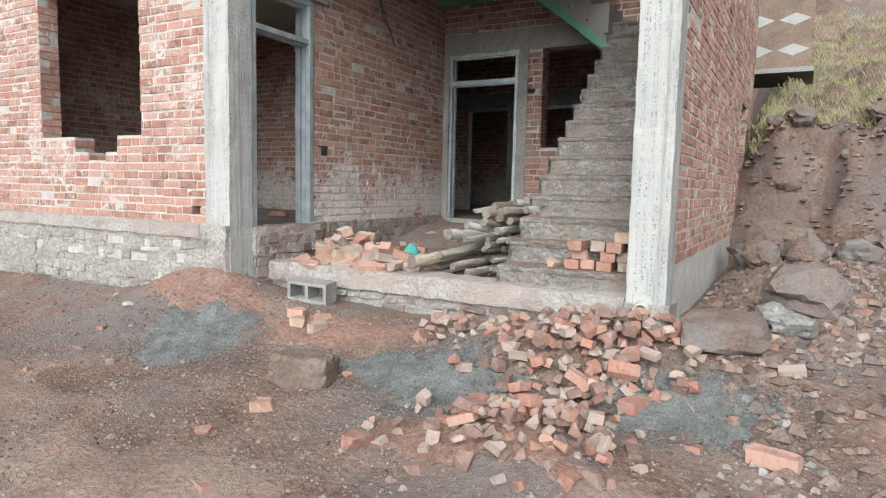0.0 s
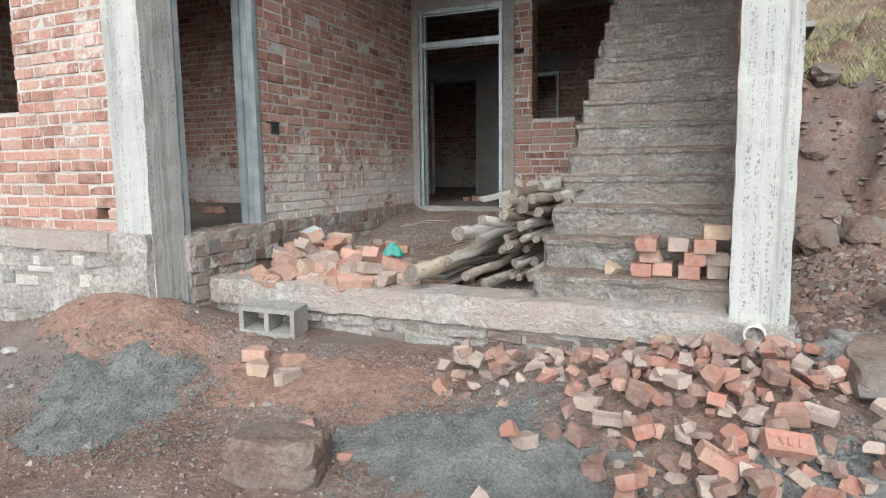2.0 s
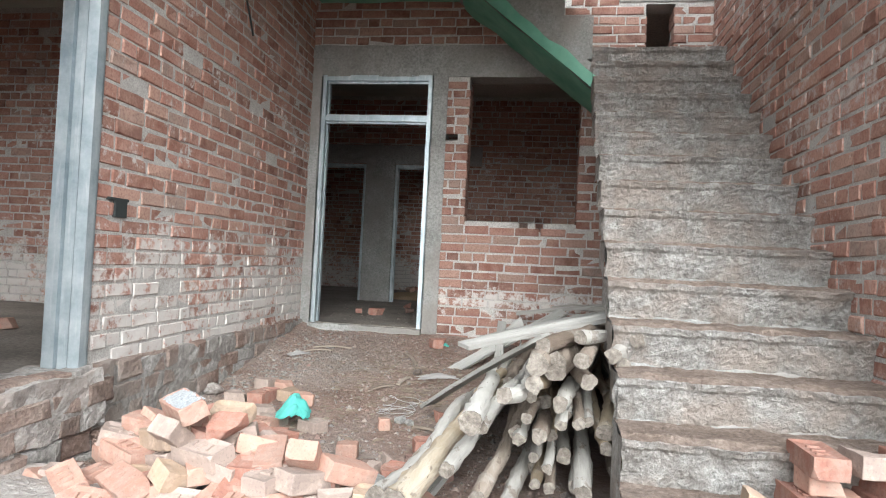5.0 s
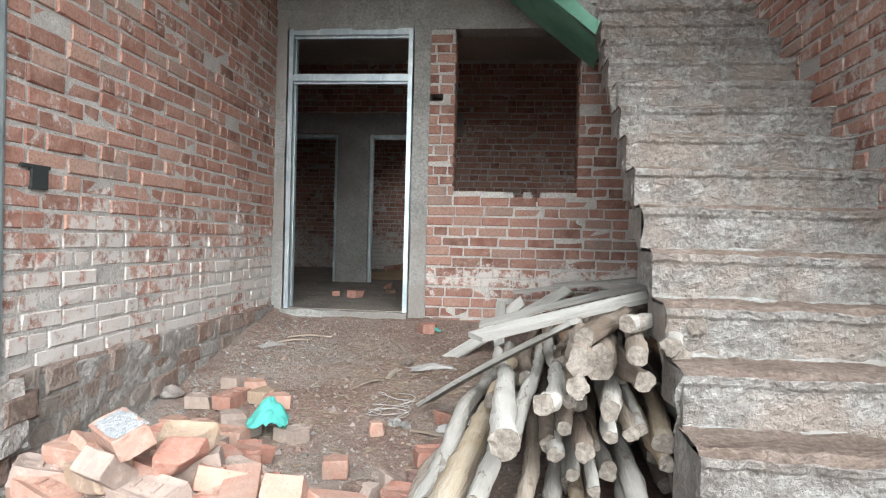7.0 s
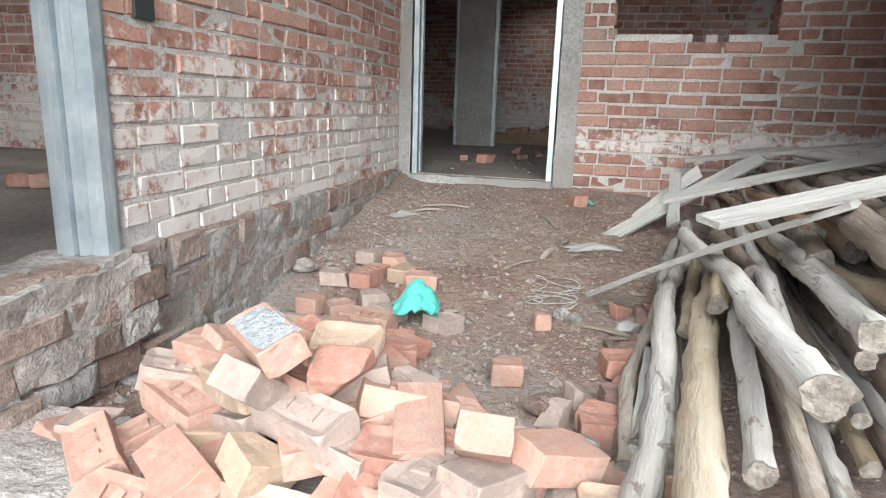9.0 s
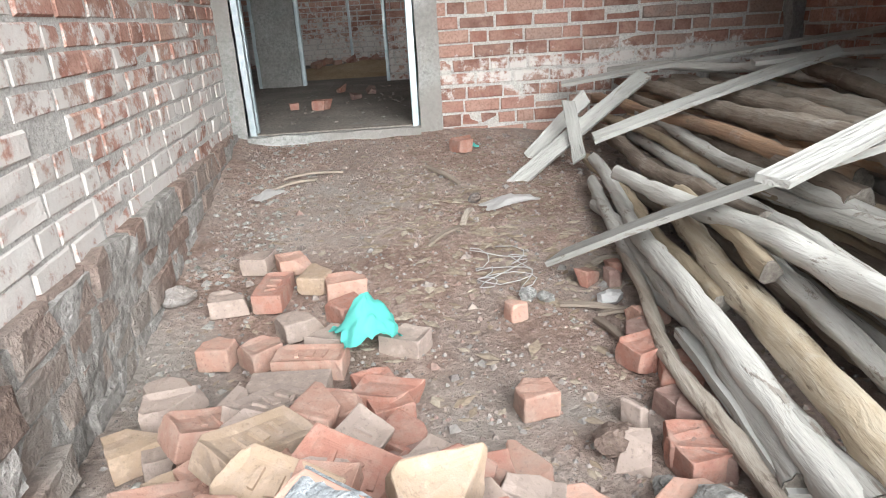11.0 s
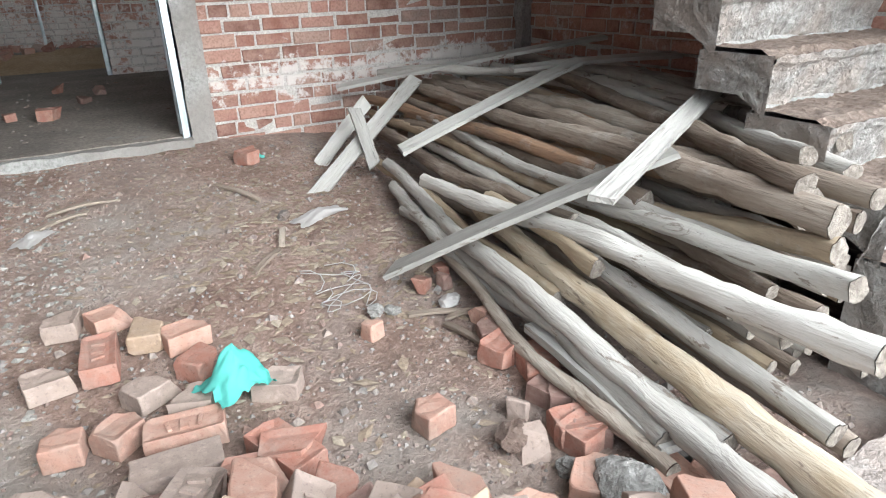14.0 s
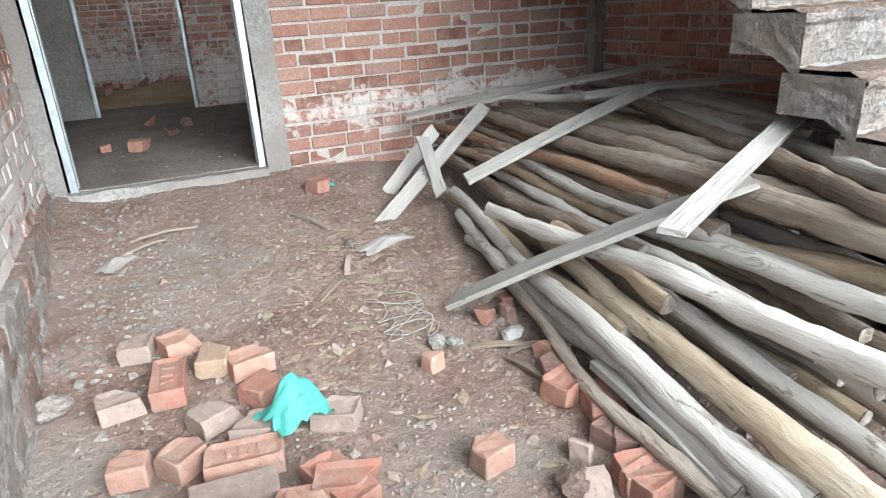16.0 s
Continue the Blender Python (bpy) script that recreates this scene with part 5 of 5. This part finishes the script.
# ---------------- broken bricks of the yard ----------------
def rubble():
    rng = random.Random(12)
    put = []
    joined = [Geo() for _ in LB]

    def lay(n, fn, kinds, where, group, up=0.0):
        for _ in range(n * 6):
            if n <= 0:
                break
            x, y = fn()
            near = sum(1 for a, b in put if (a - x) ** 2 + (b - y) ** 2 < 0.065 ** 2)
            if near > (2 if up else 0) or (x < -0.7 and y > 4.9):
                continue
            put.append((x, y))
            n -= 1
            x, y = x - 0.07, y + 0.45
            kind = rng.choices(("whole", "half", "chunk"), kinds)[0]
            z = ground_z(x, y) - 0.015 + near * 0.05
            m = pose(x, y, z, rng.gauss(0, 18), rng.gauss(0, 18), rng.uniform(0, 360)) @ Matrix.Scale(rng.uniform(0.5, 0.8), 4)
            c, i = tint(rng, (28, 8, 30, 33, 1)), rng.randrange(9)
            if group:
                loose_brick(kind, c, i, m, where, group)
            else:
                me = VARIANTS[kind, c][i % len(VARIANTS[kind, c])]
                joined[c].add([m @ v.co for v in me.vertices], [tuple(q.vertices) for q in me.polygons])
    band = lambda: (rng.uniform(-2.45, -0.55), 4.58 + rng.gauss(0, 0.17))
    core = lambda: (rng.gauss(-1.05, 0.38), rng.gauss(4.35, 0.22))
    heap = lambda: (rng.gauss(-1.15, 0.30), rng.gauss(3.38, 0.20))
    tail = lambda: (rng.gauss(-0.95, 0.16), rng.uniform(3.6, 4.3))
    side = lambda: (rng.uniform(-0.6, 2.2), rng.uniform(4.2, 9.5))
    flank = lambda: (rng.gauss(0.55, 0.35), rng.gauss(6.2, 0.6))
    yard = lambda: (rng.uniform(-6.5, 1.2), rng.uniform(1.6, 4.3))
    lay(75, band, (6, 44, 50), "", "", 1)
    lay(75, core, (5, 45, 50), "in the rubble below the plinth", "rubble below the plinth", 1)
    lay(60, heap, (8, 46, 46), "in the small heap on the earth", "brick heap in the yard", 1)
    core2 = lambda: (rng.gauss(-1.1, 0.48), rng.gauss(4.45, 0.26))
    lay(150, core2, (0, 30, 70), "", "", 1)
    lay(70, heap, (0, 30, 70), "", "", 1)
    lay(24, tail, (20, 50, 30), "", "", 1)
    lay(70, side, (4, 36, 60), "", "")
    lay(30, flank, (10, 50, 40), "", "")
    lay(26, yard, (0, 25, 75), "", "")
    for k, (x, y, yaw, kind, c) in enumerate(((0.05, 3.72, -12, "whole", 1), (-1.95, 3.02, 5, "half", 0), (-2.78, 3.14, 25, "half", 1), (-0.66, 3.98, 70, "whole", 0), (-3.62, 4.40, 12, "half", 1), (-3.50, 4.30, 5, "half", 4), (-3.30, 4.26, 30, "half", 2), (-3.38, 4.42, 60, "chunk", 1))):
        x, y = x - 0.07, y + 0.48
        loose_brick(kind, c, k, pose(x, y, ground_z(x, y) - 0.01, 0, 0, yaw), "lying alone on the yard", "bricks lying in the yard")

    for g, mat, words in zip(joined, LB, LABELS):
        tagged(part("brick_rubble", g, mat), f"strewn rubble of broken {words}s on the ground", "rubble", kind="stuff")


rubble()


def mixed_mat(name, tones):
    M = Mat(name, 0.95)
    n = len(tones)
    base = M.ramp(M.rand(), [(i / (n - 1), c) for i, c in enumerate(tones)])
    base = M.mix(M.ramp(M.noise(60, 3, 0.6), [(0.35, 0.5), (0.6, 0.0)]), base, tuple(0.5 * c for c in tones[0]))
    return M.colour(base).m


PEBBLE = mixed_mat("pebbles", [(0.17, 0.15, 0.14), (0.27, 0.175, 0.145), (0.23, 0.22, 0.21), (0.32, 0.25, 0.215), (0.24, 0.22, 0.205), (0.31, 0.28, 0.26)])
CHIPS = mixed_mat("wood_chips", [(0.22, 0.165, 0.12), (0.34, 0.27, 0.205), (0.28, 0.225, 0.175), (0.44, 0.375, 0.30)])


def yard_point(rng):
    x, y = rng.uniform(-8, 2.2), 1.2 + 4.0 * rng.random() ** 0.7
    return x, y, ground_z(x, y)


def side_point(rng):
    x, y = -0.72 + abs(rng.gauss(0, 1.7)), 7.6 + rng.gauss(0, 2.0)
    if y < 5.8 and x < -0.68 + 0.3 * (5.8 - y):
        x += 0.4
    return x, y, ground_z(x, y)


def floor_point(rng):
    x, y = rng.uniform(-4.62, -2.3), rng.uniform(5.8, 9.1)
    return x, y, floor_z(x, y)


def chip_point(rng):
    x, y = rng.gauss(-3.35, 0.38), rng.gauss(7.95, 0.5)
    y = min(9.1, max(5.4, y))
    return x, y, floor_z(x, y) + 0.004


scatter("pebbles", 16000, yard_point, 0.013, PEBBLE, "loose pebbles and crumbs of brick on the earth", "pebbles", 1)
scatter("pebbles", 260, yard_point, 0.042, PEBBLE, "larger stones strewn on the earth", "pebbles", 2, 0.8)
CLODS = mixed_mat("earth_clods", [(0.10, 0.07, 0.058), (0.16, 0.105, 0.085), (0.21, 0.15, 0.125), (0.14, 0.125, 0.118), (0.26, 0.17, 0.135)])
scatter("earth_clods", 3200, side_point, 0.075, CLODS, "dark reddish earth clods and stones beside the house", "clods", 13, 0.8)
scatter("earth_clods", 2600, yard_point, 0.03, CLODS, "dark crumbs of earth on the yard", "clods", 14, 0.7)
scatter("pebbles", 2600, side_point, 0.05, PEBBLE, "stones and brick crumbs strewn beside the house", "pebbles", 3, 0.8)
scatter("floor_crumbs", 5200, floor_point, 0.012, PEBBLE, "crumbs of brick and mortar on the veranda floor", "crumbs", 4)
scatter("floor_crumbs", 330, floor_point, 0.03, PEBBLE, "small broken stones on the veranda floor", "crumbs", 5, 0.8)
scatter("wood_chips", 800, chip_point, 0.026, CHIPS, "pale wood chips and splinters on the veranda floor", "wood chips", 6, 0.18, 2.2)
scatter("wood_chips", 900, floor_point, 0.015, CHIPS, "fine wood splinters on the veranda floor", "wood chips", 7, 0.3, 2.0)


# ---------------- odds and ends on the veranda floor ----------------
def crumpled(name, x, y, w, d, h, seed, mat, label, cat, yaw=0.0, z=None):
    """A crumpled scrap of sheeting."""
    zf = floor_z(x, y) if z is None else z

    def fn(u, v):
        a, b = u - 0.5, v - 0.5
        edge = 1 + 0.22 * nz(a * 3, b * 3, seed, 1.3)
        hump = h * math.exp(-(a * 2.4) ** 2 - (b * 2.6) ** 2) * (1 + 0.35 * nz(a, b, seed, 3.5)) + 0.22 * h * abs(nz(a, b, seed, 5)) + 0.05 * h * abs(nz(a, b, seed + 4, 11))
        lean = 0.25 * hump
        return (w * a * edge + lean * (0.6 + nz(a, b, seed, 4)), d * b * edge + 0.3 * lean, 0.004 + hump)
    ob = part(name, Geo().grid(fn, 34, 30), mat, smooth=True)
    ob.matrix_basis = pose(x, y, zf, 0, 0, yaw)
    return tagged(ob, label, cat)


crumpled("plastic_bag", -3.89, 6.97, 0.20, 0.17, 0.14, 3, TEAL, "crumpled torn teal plastic bag against a brick", "plastic bag", 20, 0.80)
crumpled("plastic_scrap", -3.28, 8.84, 0.10, 0.06, 0.03, 5, TEAL, "small teal scrap of plastic on the floor", "plastic scrap", 10)
crumpled("plastic_scrap", -2.38, 7.85, 0.14, 0.09, 0.05, 6, TEAL, "small teal scrap of plastic between the poles", "plastic scrap", 30, 1.16)
crumpled("plastic_sheet", -3.20, 8.06, 0.30, 0.12, 0.04, 7, WHITE_SCRAP, "dirty white scrap of plastic sheet on the floor", "plastic sheet", 25)
crumpled("plastic_sheet", -4.42, 8.35, 0.22, 0.10, 0.03, 9, WHITE_SCRAP, "dirty white scrap of plastic by the wall", "plastic sheet", 60)
white = new("white_stone", boulder_mesh(51, WHITE_SCRAP, 0.3))
white.matrix_basis = pose(-3.0, 7.12, floor_z(-3.0, 7.12) + 0.0, 0, 0, 30) @ Matrix.Diagonal((0.11, 0.085, 0.05, 1))
tagged(white, "white lump of plaster on the floor by the poles", "plaster lump")
for k, (x, y, s, m, words) in enumerate(((-4.60, 7.34, 0.11, CAP_MAT, "pale rounded stone by the wall"), (-3.28, 7.22, 0.07, STONE_G, "small grey stone on the floor"), (-3.22, 7.20, 0.06, STONE_G, "small grey stone on the floor"),
                                         (-3.18, 6.18, 0.07, STONE_G, "small grey stone on the floor"), (-3.26, 6.34, 0.10, STONE_R, "flat brown stone on the floor"), (-3.36, 8.10, 0.07, STONE_R, "small brown stone on the floor"), (-3.14, 6.02, 0.16, STONE_G, "grey lump of concrete on the floor"))):
    ob = new("stone", boulder_mesh(60 + k, m))
    ob.matrix_basis = pose(x, y, floor_z(x, y) - 0.006, 0, 0, 50 * k) @ Matrix.Diagonal((s * 1.2, s, s * 0.7, 1))
    tagged(ob, words, "stone")
# a tangle of pale string
rng = random.Random(3)
pts = []
for k in range(60):
    a = k * 0.42
    pts.append(Vector((-3.34 + 0.10 * math.sin(a * 0.7) + 0.06 * math.sin(a * 2.1), 7.44 + 0.13 * math.cos(a * 0.45) + 0.05 * math.cos(a * 1.7), 0)))
for p in pts:
    p.z = floor_z(p.x, p.y) + 0.012 + 0.01 * rng.random()
tagged(part("string", Geo().tube(pts, [0.0022] * 60, 5), WHITE_SCRAP, smooth=True), "tangle of pale pinkish string on the floor", "string")
for k, (x, y, l, yaw) in enumerate(((-3.18, 7.14, 0.26, -25), (-3.05, 7.05, 0.16, -10), (-3.62, 7.70, 0.20, 40), (-3.45, 7.86, 0.15, 70), (-2.98, 7.40, 0.14, 20), (-3.55, 8.55, 0.28, -60), (-4.35, 8.55, 0.30, 10), (-4.40, 8.42, 0.24, 25), (-3.03, 6.72, 0.30, 100))):
    ob = plank((x, y, floor_z(x, y) + 0.012), (x + l * math.cos(math.radians(yaw)), y + l * math.sin(math.radians(yaw)), floor_z(x + l * math.cos(math.radians(yaw)), y + l * math.sin(math.radians(yaw))) + 0.012), 0.028, 0.012, 0.0, 30 + k, "thin splintered stick on the veranda floor", WOOD["bark"])
    ob.name = "stick"
    tagged(ob, category="stick", group="sticks on the floor")

# ---------------- inside the rooms ----------------
g = Geo().grid(lambda u, v: (-5.4 + 3.0 * u, 13.2 + 2.2 * v, 1.13 + (0.16 + 0.05 * clumps(u * 3, v * 3, 2)) * math.sin(math.pi * u) * math.sin(math.pi * v)), 40, 30)
tagged(part("sand_heap", g, SAND, smooth=True), "low heap of yellow sand in the rear room", "sand heap", kind="stuff")
rng = random.Random(9)
for k in range(16):
    x, y = rng.uniform(-5.0, -2.9), rng.uniform(13.9, 15.0)
    loose_brick(rng.choice(("half", "half", "whole", "chunk")), tint(rng), k, pose(x, y, 1.22 + 0.05 * rng.random(), rng.gauss(0, 14), rng.gauss(0, 14), rng.uniform(0, 360)), "on the sand in the rear room", "bricks in the rear room")
for k, (x, y) in enumerate(((-4.30, 10.3), (-4.05, 10.9), (-4.52, 10.4), (-3.9, 11.3), (-4.2, 11.6))):
    loose_brick("half" if k == 0 else "chunk", 0 if k % 2 == 0 else 3, k, pose(x, y, 1.15, 0, 0, 60 * k), "on the hall floor", "bricks on the hall floor")
for k in range(14):
    x, y = rng.uniform(-6.6, -5.0), rng.uniform(5.6, 8.4)
    loose_brick(rng.choice(("half", "chunk", "chunk")), tint(rng), k, pose(x, y, 1.148, rng.gauss(0, 6), rng.gauss(0, 6), rng.uniform(0, 360)), "on the front room floor", "bricks in the front room")


def hall_point(rng):
    return rng.uniform(-5.5, -3.0), rng.uniform(9.5, 12.5), 1.152


def wall_point(rng):
    x, y = rng.gauss(-4.42, 0.12), rng.gauss(8.1, 0.6)
    y = min(9.1, max(6.4, y))
    return max(x, -4.66), y, floor_z(x, y)


scatter("mortar_crumbs", 320, wall_point, 0.024, mixed_mat("mortar_crumbs", [(0.20, 0.185, 0.165), (0.27, 0.255, 0.235), (0.34, 0.325, 0.30)]), "grey mortar droppings along the foot of the wall", "mortar", 21, 0.6)
scatter("floor_crumbs", 320, hall_point, 0.02, PEBBLE, "crumbs of mortar on the hall floor", "crumbs", 15, 0.5)

# ---------------- the bank beside the house ----------------
GRASS = mixed_mat("dry_grass", [(0.24, 0.22, 0.12), (0.33, 0.30, 0.18), (0.42, 0.38, 0.25), (0.27, 0.26, 0.14)])


def grass(n, fn, seed, label):
    rng = random.Random(seed)
    g = Geo()
    for _ in range(n):
        x, y = fn(rng)
        z = ground_z(x, y) - 0.02
        for _ in range(7):
            a, l, w = rng.uniform(0, 6.28), rng.uniform(0.06, 0.16), 0.008
            bx, by = x + rng.gauss(0, 0.06), y + rng.gauss(0, 0.06)
            tx, ty = bx + l * 0.5 * math.cos(a), by + l * 0.5 * math.sin(a)
            g.add([(bx - w * math.sin(a), by + w * math.cos(a), z), (bx + w * math.sin(a), by - w * math.cos(a), z), ((bx + tx) / 2, (by + ty) / 2, z + l * 0.7), (tx, ty, z + l)], [(0, 1, 2), (0, 2, 3)])
    return tagged(part("grass", g, GRASS), label, "grass", kind="stuff")


def bank_top(rng):
    return -0.6 + 9 * rng.random() ** 1.3, 11.0 + 9 * rng.random() ** 1.4


grass(8000, bank_top, 1, "dry yellowish grass on top of the bank")
rng = random.Random(77)
for k in range(26):
    x, y = rng.uniform(-0.4, 3.2), rng.uniform(8.3, 10.6)
    s = rng.uniform(0.12, 0.42)
    rock("stone", x, y, (s * 1.4, s, s * 0.8), rng.uniform(0, 360), 80 + k, STONE_R, "reddish brown stone stuck in the earth bank", 0.25, group="stones in the bank")


def balcony():
    """A projecting upper structure behind the house with pale lozenges on its brown face."""
    b = thing("balcony", "brown projecting balcony with pale lozenge pattern behind the house", "balcony", at=(-0.55, 13.2, 4.0))
    part("body", Geo().box(-0.55, 0, -0.25, 0.55, 1.6, 1.8), rough_mat("brown_boards", [(0.16, 0.115, 0.09), (0.22, 0.165, 0.13), (0.28, 0.215, 0.175)], 3, 40, 0.5), b)
    for r in range(3):
        for c in range(2):
            x, z = -0.27 + 0.54 * c, 0.05 + 0.5 * r
            part("lozenge", Geo().add([(x - 0.24, -0.006, z), (x, -0.006, z - 0.10), (x + 0.24, -0.006, z), (x, -0.006, z + 0.10)], [(0, 1, 2, 3)]), CONCRETE, b)
    part("ledge", Geo().box(-0.6, -0.05, -0.33, 0.6, 1.6, -0.25), CONCRETE_D, b)


balcony()
